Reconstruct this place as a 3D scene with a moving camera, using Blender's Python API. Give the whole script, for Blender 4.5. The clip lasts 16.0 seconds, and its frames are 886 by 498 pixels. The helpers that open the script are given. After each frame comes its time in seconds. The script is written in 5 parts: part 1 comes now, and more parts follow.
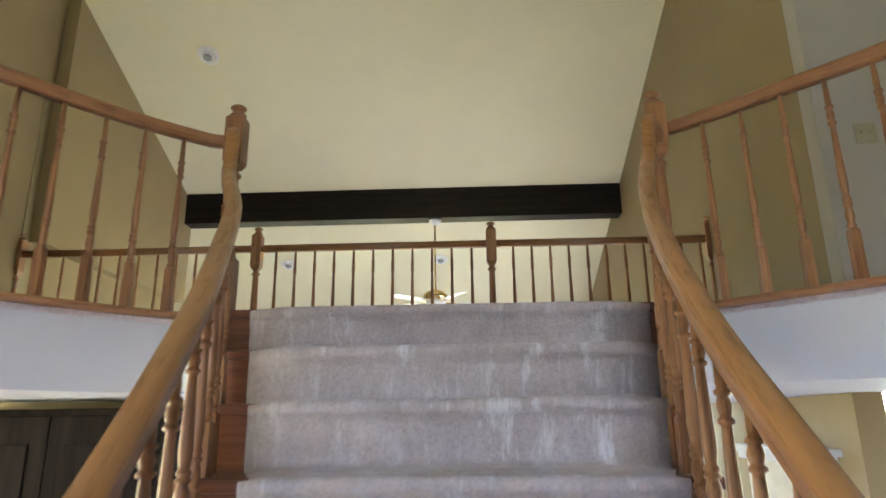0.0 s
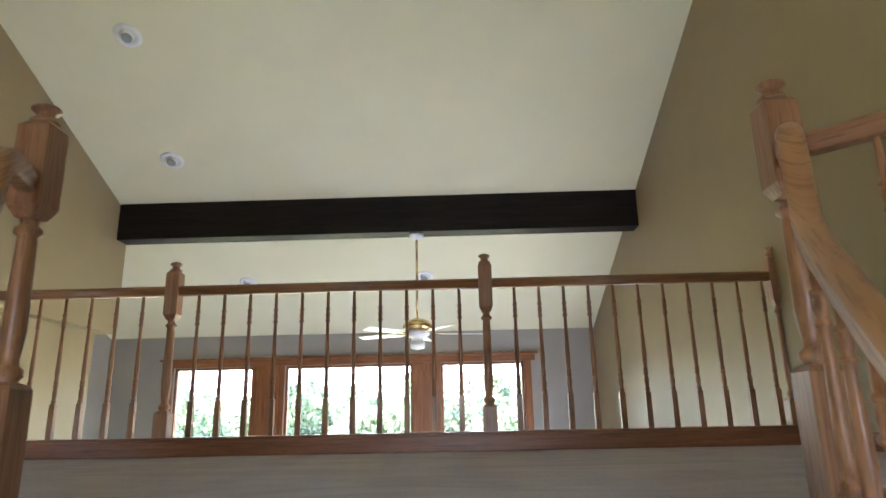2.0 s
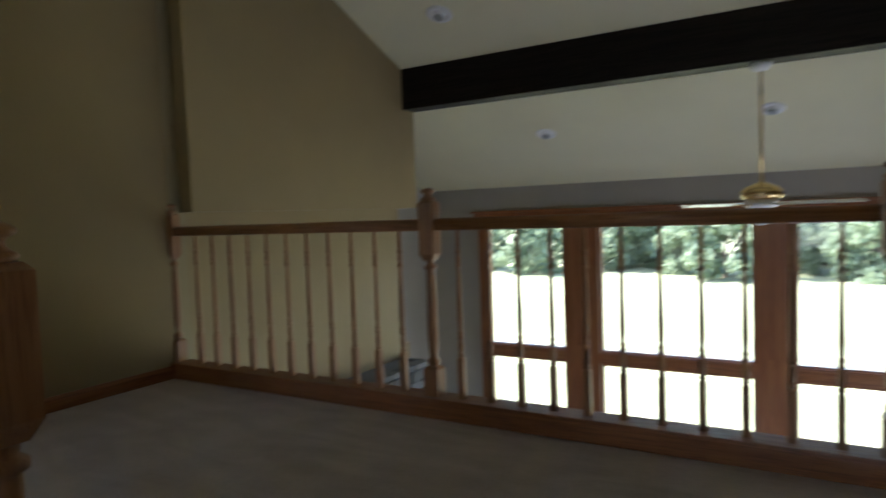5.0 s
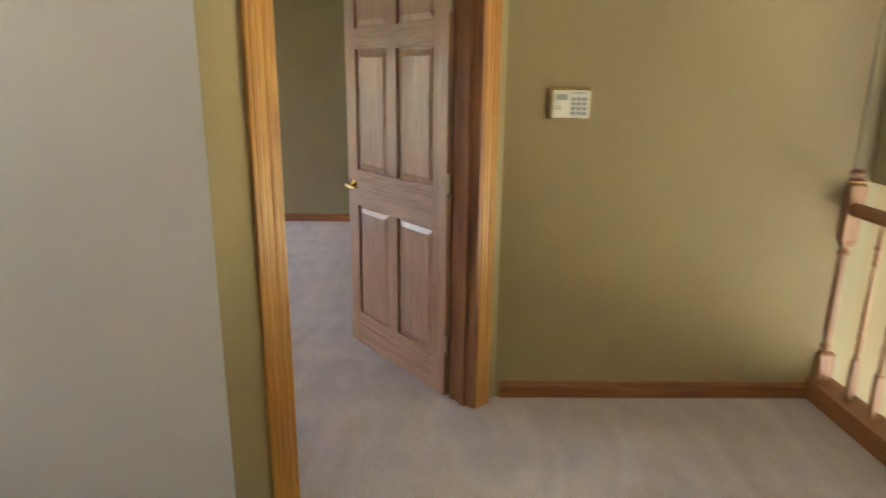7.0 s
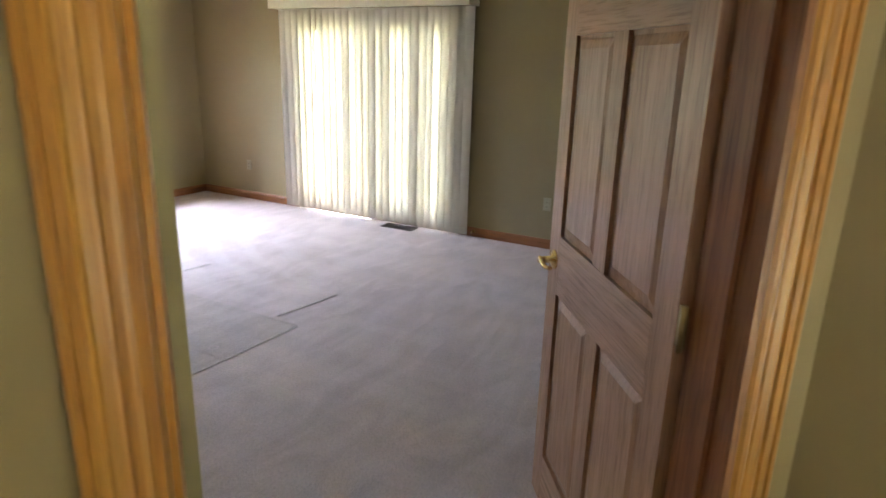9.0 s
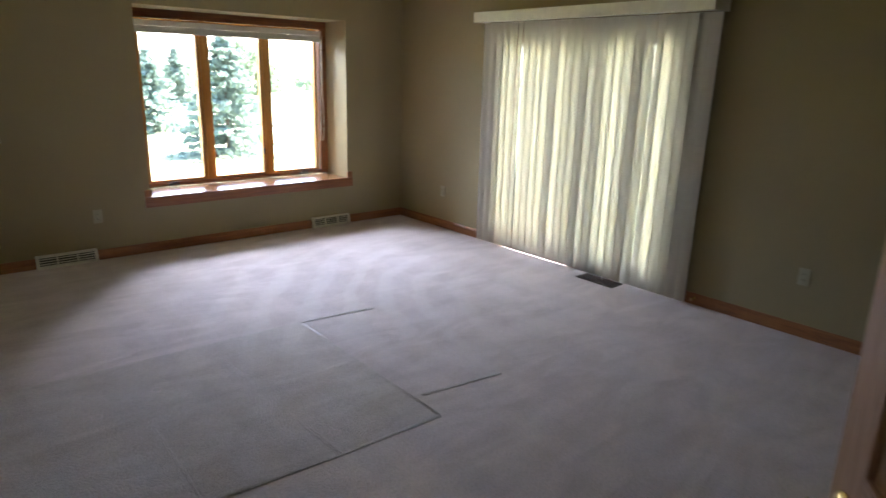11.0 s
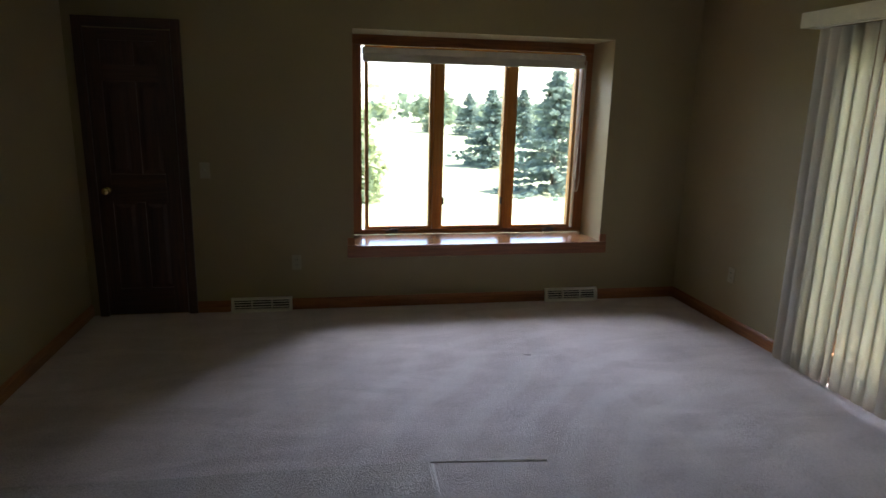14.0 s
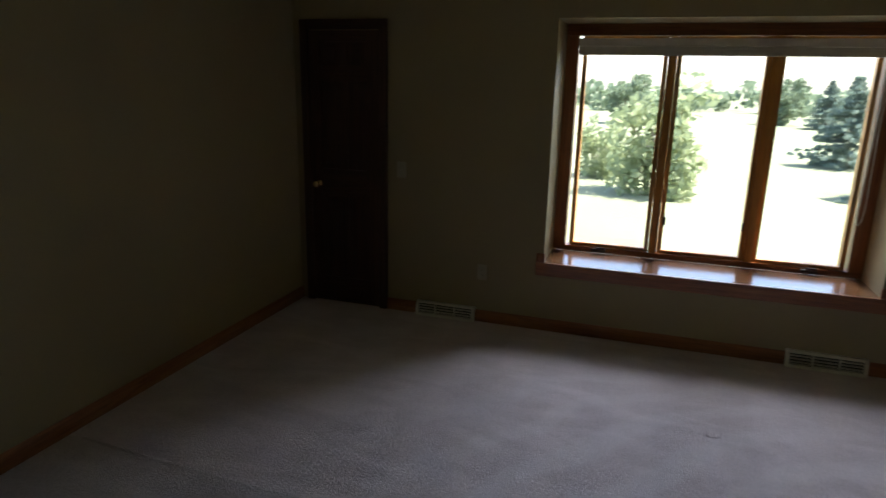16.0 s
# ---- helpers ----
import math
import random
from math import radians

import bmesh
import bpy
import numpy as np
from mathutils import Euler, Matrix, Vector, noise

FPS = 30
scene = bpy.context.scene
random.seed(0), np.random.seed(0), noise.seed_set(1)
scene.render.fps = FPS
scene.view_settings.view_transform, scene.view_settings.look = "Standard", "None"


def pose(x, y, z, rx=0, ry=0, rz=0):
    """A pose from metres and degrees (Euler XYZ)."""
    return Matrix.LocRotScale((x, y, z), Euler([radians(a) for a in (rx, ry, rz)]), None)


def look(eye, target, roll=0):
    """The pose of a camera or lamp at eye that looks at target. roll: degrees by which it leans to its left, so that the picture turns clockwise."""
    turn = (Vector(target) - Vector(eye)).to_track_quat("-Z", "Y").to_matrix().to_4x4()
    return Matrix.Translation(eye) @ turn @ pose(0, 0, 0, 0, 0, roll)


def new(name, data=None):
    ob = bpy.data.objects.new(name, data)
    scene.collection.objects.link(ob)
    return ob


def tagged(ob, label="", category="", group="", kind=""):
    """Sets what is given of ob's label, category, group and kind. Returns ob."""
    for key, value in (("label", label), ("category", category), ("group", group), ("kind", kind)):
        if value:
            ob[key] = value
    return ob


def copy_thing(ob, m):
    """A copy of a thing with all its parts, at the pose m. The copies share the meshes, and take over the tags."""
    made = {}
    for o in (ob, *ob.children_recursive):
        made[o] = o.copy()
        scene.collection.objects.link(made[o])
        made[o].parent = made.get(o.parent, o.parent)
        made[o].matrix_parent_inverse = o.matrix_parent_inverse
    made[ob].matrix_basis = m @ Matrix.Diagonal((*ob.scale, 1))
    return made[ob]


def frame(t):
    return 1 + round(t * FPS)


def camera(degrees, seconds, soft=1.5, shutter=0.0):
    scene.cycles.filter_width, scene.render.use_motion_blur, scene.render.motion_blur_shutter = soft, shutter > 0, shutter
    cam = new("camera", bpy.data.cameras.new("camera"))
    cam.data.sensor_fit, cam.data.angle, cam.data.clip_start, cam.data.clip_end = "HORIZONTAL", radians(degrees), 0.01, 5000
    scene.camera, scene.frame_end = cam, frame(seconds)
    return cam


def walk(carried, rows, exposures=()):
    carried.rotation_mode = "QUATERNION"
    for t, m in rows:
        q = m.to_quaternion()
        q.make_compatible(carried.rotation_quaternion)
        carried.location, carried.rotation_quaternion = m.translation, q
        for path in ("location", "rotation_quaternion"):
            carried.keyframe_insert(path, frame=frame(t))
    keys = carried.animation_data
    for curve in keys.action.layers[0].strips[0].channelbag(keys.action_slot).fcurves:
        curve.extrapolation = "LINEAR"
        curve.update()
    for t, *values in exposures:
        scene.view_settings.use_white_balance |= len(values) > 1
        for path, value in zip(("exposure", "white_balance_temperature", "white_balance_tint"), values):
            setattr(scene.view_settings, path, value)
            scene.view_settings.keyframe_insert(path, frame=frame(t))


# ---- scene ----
cam = camera(70.0, 16.0, shutter=0.4)
PATH = [
    (0, (0.593, 0.021, -0.436), (0.516, 1.946, 0.101), -0.7),
    (0.5, (0.633, 0.305, -0.31), (0.577, 2.225, 0.247), -0.9),
    (1, (0.612, 0.632, -0.119), (0.56, 2.553, 0.436), -1.1),
    (1.5, (0.641, 0.917, 0.052), (0.598, 2.84, 0.597), -1.0),
    (2, (0.626, 1.157, 0.201), (0.579, 3.091, 0.708), -1.2),
    (2.5, (0.659, 1.293, 0.296), (0.605, 3.259, 0.656), -1.3),
    (3, (0.714, 1.503, 0.467), (0.642, 3.486, 0.716), -1.5),
    (3.2, (0.705, 1.594, 0.515), (0.617, 3.579, 0.742), -1.5),
    (5.3, (0.46, 2.392, 1.042), (-0.865, 3.874, 0.822), -2.0),
    (5.5, (0.381, 2.504, 1.052), (-1.142, 3.771, 0.781), -1.6),
    (6, (0.171, 2.634, 1.221), (-1.575, 3.532, 0.836), -0.5),
    (6.2, (0.062, 2.705, 1.199), (-1.747, 3.462, 0.803), -0.5),
    (6.5, (-0.063, 2.886, 1.414), (-1.95, 3.34, 0.932), 0.1),
    (7, (-0.27, 2.979, 1.533), (-2.199, 3.017, 1.006), 0.7),
    (7.5, (-0.665, 3.121, 1.575), (-2.567, 2.83, 1.03), 0.9),
    (8, (-1.036, 3.237, 1.576), (-2.883, 2.707, 1.023), 0.9),
    (8.5, (-1.424, 3.275, 1.589), (-3.176, 2.487, 1.032), 0.9),
    (8.6, (-1.508, 3.271, 1.579), (-3.24, 2.438, 1.024), 0.9),
    (8.7, (-1.585, 3.256, 1.573), (-3.303, 2.396, 1.015), 1.1),
    (10.8, (-2.63, 2.859, 1.59), (-3.948, 1.457, 1.048), 1.5),
    (11, (-2.692, 2.782, 1.615), (-3.95, 1.325, 1.073), 1.6),
    (11.5, (-2.844, 2.617, 1.597), (-3.947, 1.034, 1.071), 1.6),
    (12, (-3.097, 2.465, 1.586), (-4.058, 0.787, 1.076), 1.5),
    (12.5, (-3.295, 2.32, 1.576), (-4.134, 0.572, 1.083), 1.5),
    (13, (-3.524, 2.092, 1.56), (-4.212, 0.277, 1.081), 1.5),
    (13.5, (-3.78, 1.926, 1.537), (-4.317, 0.056, 1.077), 1.5),
    (14, (-4.076, 1.779, 1.58), (-4.441, -0.134, 1.126), 1.4),
    (14.5, (-4.318, 1.627, 1.542), (-4.477, -0.316, 1.094), 1.3),
    (15, (-4.54, 1.441, 1.492), (-4.46, -0.51, 1.06), 1.4),
    (15.5, (-4.735, 1.311, 1.531), (-4.408, -0.61, 1.078), 1.5),
    (16, (-4.933, 1.203, 1.674), (-4.331, -0.634, 1.162), 1.3),
]
# the clip's own exposure changes along the way
EXPO = [(0.0, 4.75, 6600, 18), (1.5, 4.75, 6100, 20), (3.0, 4.3, 5750, 22), (5.3, 3.05, 5900, 18), (5.6, 3.5, 6100, 18), (6.0, 5.0, 6300, 19), (7.0, 5.6, 6600, 23), (8.7, 5.15, 6400, 22), (10.8, 4.15, 6200, 18), (12.5, 3.45, 6100, 17), (14.5, 2.5, 6200, 15), (16.0, 2.15, 6250, 15)]
walk(cam, [(t, look(e, g, r)) for t, e, g, r in PATH], EXPO)

# ---- world, sun and large lights ----
world = bpy.data.worlds.new("sky")
scene.world = world
world.use_nodes = True
wn = world.node_tree
for n in list(wn.nodes):
    wn.nodes.remove(n)
w_out = wn.nodes.new("ShaderNodeOutputWorld")
w_bg = wn.nodes.new("ShaderNodeBackground")
w_sky = wn.nodes.new("ShaderNodeTexSky")
w_sky.sky_type = "NISHITA"
w_sky.sun_disc = False
SUN_EL, SUN_AZ = radians(58), radians(262)
w_sky.sun_elevation, w_sky.sun_rotation = SUN_EL, SUN_AZ
w_bg.inputs["Strength"].default_value = 0.15
wn.links.new(w_sky.outputs[0], w_bg.inputs[0])
wn.links.new(w_bg.outputs[0], w_out.inputs[0])
sun = new("sun", bpy.data.lights.new("sun", "SUN"))
sun.data.energy, sun.data.angle, sun.data.color = 5.0, radians(0.5), (1.0, 0.95, 0.86)
sun_dir = Vector((math.sin(SUN_AZ) * math.cos(SUN_EL), math.cos(SUN_AZ) * math.cos(SUN_EL), math.sin(SUN_EL)))
sun.matrix_world = look(sun_dir * 60, (0, 0, 0))
# daylight of the tall entry window behind the stairs
entry = new("entry_daylight", bpy.data.lights.new("entry_daylight", "AREA"))
entry.data.shape, entry.data.size, entry.data.size_y = "RECTANGLE", 1.4, 2.2
entry.data.energy, entry.data.color = 2.2, (0.60, 0.77, 1.0)
entry.matrix_world = look((0.6, -3.55, 0.2), (0.6, 2.0, -0.1))

# daylight of the patio door; added lamps: a low great room fill, and sky boosts just outside the window heads


def sky_lamp(name, eye, target, w, h, watts, tone=(0.90, 0.95, 1.0)):
    ob = new(name, bpy.data.lights.new(name, "AREA"))
    ob.data.shape, ob.data.size, ob.data.size_y = "RECTANGLE", w, h
    ob.data.energy, ob.data.color = watts, tone
    ob.matrix_world = look(eye, target)


# side lamp is an added fill, out of view, to brighten the vault
sky_lamp("side_fill", (2.46, 7.3, -1.35), (-1.5, 7.6, 0.2), 2.6, 1.7, 3.6)
sky_lamp("patio_daylight", (-7.16, -0.49, 1.0), (-3.0, -0.49, 0.8), 1.9, 1.8, 2.2)
# two lamps added outdoors above the windows, out of view, to strengthen the skylight
sky_lamp("window_sky", (-5.29, -5.6, 3.05), (-5.2, -0.3, 0.0), 2.2, 1.2, 38.0, (0.82, 0.90, 1.0))
sky_lamp("great_room_sky_boost", (-1.0, 12.0, 3.0), (-1.0, 7.6, -2.0), 5.2, 1.4, 20.0)


# ---- materials ----
def mat(name):
    m = bpy.data.materials.new(name)
    m.use_nodes = True
    nt = m.node_tree
    return m, nt, nt.nodes["Principled BSDF"]


def node(nt, kind, **values):
    n = nt.nodes.new(kind)
    for key, value in values.items():
        n.inputs[key].default_value = value
    return n


def ramp(nt, fac, stops):
    r = nt.nodes.new("ShaderNodeValToRGB")
    while len(r.color_ramp.elements) < len(stops):
        r.color_ramp.elements.new(0.5)
    for e, (p, c) in zip(r.color_ramp.elements, stops):
        e.position, e.color = p, (*c, 1)
    nt.links.new(fac, r.inputs[0])
    return r.outputs[0]


def mixc(nt, fac, a, b, mode="MIX"):
    m = nt.nodes.new("ShaderNodeMix")
    m.data_type, m.blend_type = "RGBA", mode
    if isinstance(fac, float):
        m.inputs[0].default_value = fac
    else:
        nt.links.new(fac, m.inputs[0])
    for s, v in ((6, a), (7, b)):
        if isinstance(v, tuple):
            m.inputs[s].default_value = (*v, 1)
        else:
            nt.links.new(v, m.inputs[s])
    return m.outputs[2]


def coords(nt, scale=(1, 1, 1), world_space=False):
    if world_space:
        src = nt.nodes.new("ShaderNodeNewGeometry").outputs["Position"]
    else:
        src = nt.nodes.new("ShaderNodeTexCoord").outputs["Object"]
    mp = nt.nodes.new("ShaderNodeMapping")
    mp.inputs["Scale"].default_value = scale
    nt.links.new(src, mp.inputs[0])
    return mp.outputs[0]


def noise_tex(nt, vec, scale, detail=3.0, rough=0.55, distortion=0.0):
    n = node(nt, "ShaderNodeTexNoise", Scale=scale, Detail=detail, Roughness=rough, Distortion=distortion)
    nt.links.new(vec, n.inputs["Vector"])
    return n.outputs[0]


def bump(nt, height, strength, distance, bsdf, normal=None):
    b = node(nt, "ShaderNodeBump", Strength=strength, Distance=distance)
    nt.links.new(height, b.inputs["Height"])
    if normal:
        nt.links.new(normal, b.inputs["Normal"])
    nt.links.new(b.outputs[0], bsdf.inputs["Normal"])
    return b.outputs[0]


def paint(name, colour, rough=0.55, blotch=0.06, grain=0.12):
    m, nt, b = mat(name)
    v = coords(nt, world_space=True)
    big = noise_tex(nt, v, 1.3, 4)
    dark = tuple(c * (1 - blotch) for c in colour)
    light = tuple(min(1, c * (1 + blotch)) for c in colour)
    nt.links.new(ramp(nt, big, [(0.3, dark), (0.7, light)]), b.inputs["Base Color"])
    b.inputs["Roughness"].default_value = rough
    b.inputs["Specular IOR Level"].default_value = 0.3
    bump(nt, noise_tex(nt, v, 260, 2), grain, 0.002, b)
    return m


def wood(name, dark, mid, light, axis=0, rough=0.32, scale=1.0, coat=0.15, level=False, rake=0.0):
    """Stained timber whose grain runs along one of the object's own axes."""
    m, nt, b = mat(name)
    s = [22.0 * scale] * 3
    s[axis] = 1.1 * scale
    if level:
        s[0] = s[1] = 1.6 * scale
    if rake:
        s[0] = 2.5 * scale
    v = coords(nt, (1, 1, 1) if rake else tuple(s))
    if rake:
        # turn the slope into the level first, then draw the grain out along it
        v.node.inputs["Rotation"].default_value = (-rake, 0, 0)
        stretch = nt.nodes.new("ShaderNodeMapping")
        stretch.inputs["Scale"].default_value = tuple(s)
        nt.links.new(v, stretch.inputs[0])
        v = stretch.outputs[0]
    rnd = nt.nodes.new("ShaderNodeObjectInfo").outputs["Random"]
    off = nt.nodes.new("ShaderNodeVectorMath")
    off.operation = "ADD"
    comb = nt.nodes.new("ShaderNodeCombineXYZ")
    mul = nt.nodes.new("ShaderNodeMath")
    mul.operation, mul.inputs[1].default_value = "MULTIPLY", 37.0
    nt.links.new(rnd, mul.inputs[0])
    for i in range(3):
        nt.links.new(mul.outputs[0], comb.inputs[i])
    nt.links.new(v, off.inputs[0])
    nt.links.new(comb.outputs[0], off.inputs[1])
    v = off.outputs[0]
    rings = noise_tex(nt, v, 1.0, 4, 0.6, 1.2)
    fine = noise_tex(nt, v, 6.0, 3, 0.7)
    col = ramp(nt, rings, [(0.28, dark), (0.48, mid), (0.72, light)])
    pores = ramp(nt, fine, [(0.36, tuple(c * 0.45 for c in dark)), (0.5, (1, 1, 1))])
    col = mixc(nt, 0.30, col, pores, "MULTIPLY")
    nt.links.new(col, b.inputs["Base Color"])
    rr = ramp(nt, fine, [(0.3, (rough + 0.2,) * 3), (0.7, (rough,) * 3)])
    nt.links.new(rr, b.inputs["Roughness"])
    b.inputs["Coat Weight"].default_value = coat
    b.inputs["Coat Roughness"].default_value = 0.2
    bump(nt, fine, 0.12, 0.002, b)
    return m


def plain(name, colour, rough=0.5, metal=0.0, wear=0.06):
    m, nt, b = mat(name)
    v = coords(nt)
    n = noise_tex(nt, v, 14, 3)
    nt.links.new(ramp(nt, n, [(0.3, tuple(c * (1 - wear) for c in colour)), (0.7, tuple(min(1, c * (1 + wear)) for c in colour))]), b.inputs["Base Color"])
    b.inputs["Roughness"].default_value, b.inputs["Metallic"].default_value = rough, metal
    return m


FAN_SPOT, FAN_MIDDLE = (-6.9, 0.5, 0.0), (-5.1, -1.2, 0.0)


def carpet(name, dark, light, stripes=0.22, mottling=0.88):
    m, nt, b = mat(name)
    v = coords(nt, world_space=True)
    tuft = noise_tex(nt, v, 85, 4, 0.75)
    mottle = noise_tex(nt, coords(nt, (1.0, 1.0, 0.45), True), 22 if mottling > 0.8 else 13, 5, 0.7)
    lay = noise_tex(nt, coords(nt, (1.0, 2.6, 1.0), True), 1.5, 3, 0.5, 1.6)
    col = ramp(nt, lay, [(0.35, dark), (0.65, light)])
    col = mixc(nt, 0.5, col, ramp(nt, mottle, [(0.32, (mottling,) * 3), (0.68, (1.0, 1.0, 1.0))]), "MULTIPLY")
    col = mixc(nt, 0.6, col, ramp(nt, tuft, [(0.34, (0.66, 0.65, 0.65)), (0.58, (1.0, 1.0, 1.0))]), "MULTIPLY")
    wave = nt.nodes.new("ShaderNodeTexWave")
    for key, value in (("Scale", 0.95), ("Distortion", 16.0), ("Detail", 3.0), ("Detail Scale", 0.35)):
        wave.inputs[key].default_value = value
    nt.links.new(coords(nt, (1.0, 0.45, 1.0), True), wave.inputs["Vector"])
    col = mixc(nt, stripes, col, ramp(nt, wave.outputs[1], [(0.35, (0.78, 0.78, 0.79)), (0.65, (1.0, 1.0, 1.0))]), "MULTIPLY")
    if stripes > 0.1:
        # vacuum strokes laid in fans round the spot where someone stood
        shift = nt.nodes.new("ShaderNodeVectorMath")
        shift.operation = "SUBTRACT"
        shift.inputs[1].default_value = FAN_SPOT
        nt.links.new(coords(nt, (1.0, 1.0, 0.0), True), shift.inputs[0])
        fan_wave = nt.nodes.new("ShaderNodeTexWave")
        fan_wave.wave_type, fan_wave.rings_direction = "RINGS", "Z"
        for key, value in (("Scale", 1.1), ("Distortion", 9.0), ("Detail", 4.0), ("Detail Scale", 0.6)):
            fan_wave.inputs[key].default_value = value
        nt.links.new(shift.outputs[0], fan_wave.inputs["Vector"])
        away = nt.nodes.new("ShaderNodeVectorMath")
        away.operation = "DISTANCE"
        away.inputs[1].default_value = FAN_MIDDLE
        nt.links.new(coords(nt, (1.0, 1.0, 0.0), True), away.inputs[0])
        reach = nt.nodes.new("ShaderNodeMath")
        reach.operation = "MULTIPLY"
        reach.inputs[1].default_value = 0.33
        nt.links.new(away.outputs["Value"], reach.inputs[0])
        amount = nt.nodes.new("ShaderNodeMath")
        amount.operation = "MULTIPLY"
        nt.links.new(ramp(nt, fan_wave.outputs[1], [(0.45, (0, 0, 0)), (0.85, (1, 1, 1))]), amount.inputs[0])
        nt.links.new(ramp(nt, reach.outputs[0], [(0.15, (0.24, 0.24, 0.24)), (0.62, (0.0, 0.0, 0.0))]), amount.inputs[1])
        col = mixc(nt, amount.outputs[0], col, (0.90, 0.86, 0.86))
    if mottling < 0.8:
        brushed = noise_tex(nt, coords(nt, (1.0, 0.5, 0.22), True), 16, 6, 0.72)
        patch = noise_tex(nt, coords(nt, (1.0, 1.0, 1.0), True), 4, 2, 0.5)
        streak = nt.nodes.new("ShaderNodeMath")
        streak.operation = "MULTIPLY"
        nt.links.new(ramp(nt, brushed, [(0.52, (0, 0, 0)), (0.64, (1, 1, 1))]), streak.inputs[0])
        nt.links.new(ramp(nt, patch, [(0.40, (0.15, 0.15, 0.15)), (0.62, (0.75, 0.75, 0.75))]), streak.inputs[1])
        col = mixc(nt, streak.outputs[0], col, (0.88, 0.86, 0.88))
    nt.links.new(col, b.inputs["Base Color"])
    b.inputs["Roughness"].default_value = 0.95
    b.inputs["Specular IOR Level"].default_value = 0.1
    b.inputs["Sheen Weight"].default_value = 0.25
    b.inputs["Sheen Roughness"].default_value = 0.5
    b1 = node(nt, "ShaderNodeBump", Strength=0.15, Distance=0.03)
    nt.links.new(lay, b1.inputs["Height"])
    bump(nt, tuft, 1.0, 0.015, b, b1.outputs[0])
    return m


M_KHAKI = paint("khaki_wall_paint", (0.300, 0.224, 0.112))
M_GREY = paint("pale_grey_wall_paint", (0.44, 0.405, 0.365))
M_BED = paint("sage_khaki_bedroom_paint", (0.300, 0.245, 0.135))
M_CEIL = paint("cream_ceiling_paint", (0.76, 0.71, 0.46), 0.7, 0.03)
M_WHITE = paint("white_fascia_paint", (0.55, 0.54, 0.57), 0.6, 0.03)
M_NORTH = paint("taupe_wall_paint", (0.36, 0.33, 0.28))
OAK_D, OAK_M, OAK_L = (0.23, 0.095, 0.037), (0.31, 0.14, 0.055), (0.38, 0.185, 0.078)
M_OAK = [wood("honey_oak_%s" % "xyz"[i], OAK_D, OAK_M, OAK_L, i) for i in range(3)]
M_RAIL = wood("honey_oak_rail", (0.26, 0.110, 0.045), (0.33, 0.150, 0.064), (0.39, 0.190, 0.086), 1, 0.34, 1.0, 0.2, level=True)
M_RAKE = wood("honey_oak_handrail", (0.28, 0.122, 0.040), (0.36, 0.165, 0.056), (0.42, 0.205, 0.075), 1, 0.30, 1.0, 0.3, rake=math.atan(0.74))
M_STOOL = wood("varnished_oak_stool", OAK_D, OAK_M, OAK_L, 0, 0.10, 1.0, 0.9)
M_TRIM = [wood("red_oak_trim_%s" % "xyz"[i], (0.17, 0.055, 0.018), (0.26, 0.095, 0.03), (0.34, 0.14, 0.045), i) for i in range(3)]
M_DOOR = [wood("oak_door_%s" % "xyz"[i], (0.32, 0.165, 0.095), (0.40, 0.215, 0.128), (0.46, 0.26, 0.16), i) for i in range(3)]
M_CASING = [wood("golden_oak_casing_%s" % "xyz"[i], (0.39, 0.155, 0.022), (0.46, 0.20, 0.030), (0.52, 0.25, 0.045), i) for i in range(3)]
M_TREAD = wood("dark_stained_tread", (0.11, 0.035, 0.018), (0.18, 0.062, 0.03), (0.24, 0.095, 0.045), 0)
M_BEAM = wood("black_brown_beam", (0.006, 0.004, 0.003), (0.013, 0.009, 0.007), (0.022, 0.015, 0.012), 0, 0.4, 1.0, 0.0)
M_BEAM.node_tree.nodes["Principled BSDF"].inputs["Specular IOR Level"].default_value = 0.15
# near-black and matt, so the wood's colour gives the dark of the hall opening
M_VOID = wood("void_black_wood", (0.006, 0.004, 0.003), (0.012, 0.008, 0.006), (0.02, 0.014, 0.011), 2, 0.75, 1.0, 0.0)
M_VOID.node_tree.nodes["Principled BSDF"].inputs["Specular IOR Level"].default_value = 0.1
M_DARKDOOR = [wood("dark_walnut_%s" % "xyz"[i], (0.035, 0.015, 0.009), (0.055, 0.024, 0.014), (0.08, 0.036, 0.022), i) for i in range(3)]
M_CARPET = carpet("beige_carpet", (0.67, 0.575, 0.58), (0.80, 0.70, 0.71), 0.20)
M_STAIRCARPET = carpet("grey_beige_stair_carpet", (0.59, 0.495, 0.50), (0.73, 0.625, 0.64), 0.0, 0.60)
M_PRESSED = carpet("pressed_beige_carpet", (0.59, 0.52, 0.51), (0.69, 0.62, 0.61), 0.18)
M_MARK = carpet("dented_beige_carpet", (0.62, 0.55, 0.54), (0.73, 0.66, 0.65), 0.18)
M_BRASS = plain("polished_brass", (0.80, 0.60, 0.28), 0.22, 1.0)
M_HINGE = plain("aged_brass", (0.30, 0.22, 0.11), 0.4, 1.0)
M_IVORY = plain("ivory_plastic", (0.72, 0.68, 0.56), 0.4)
M_PLATE = plain("beige_plastic", (0.37, 0.33, 0.22), 0.5)
M_VENT = plain("cream_enamel", (0.66, 0.64, 0.56), 0.45)
# near-black colour painted in for the shade inside slots and register openings
M_DARK = plain("gap_shade_black", (0.015, 0.014, 0.013), 0.8)
M_BROWNMETAL = plain("brown_enamel", (0.07, 0.05, 0.04), 0.5)
M_STEEL = plain("brushed_steel", (0.55, 0.55, 0.54), 0.35, 1.0)
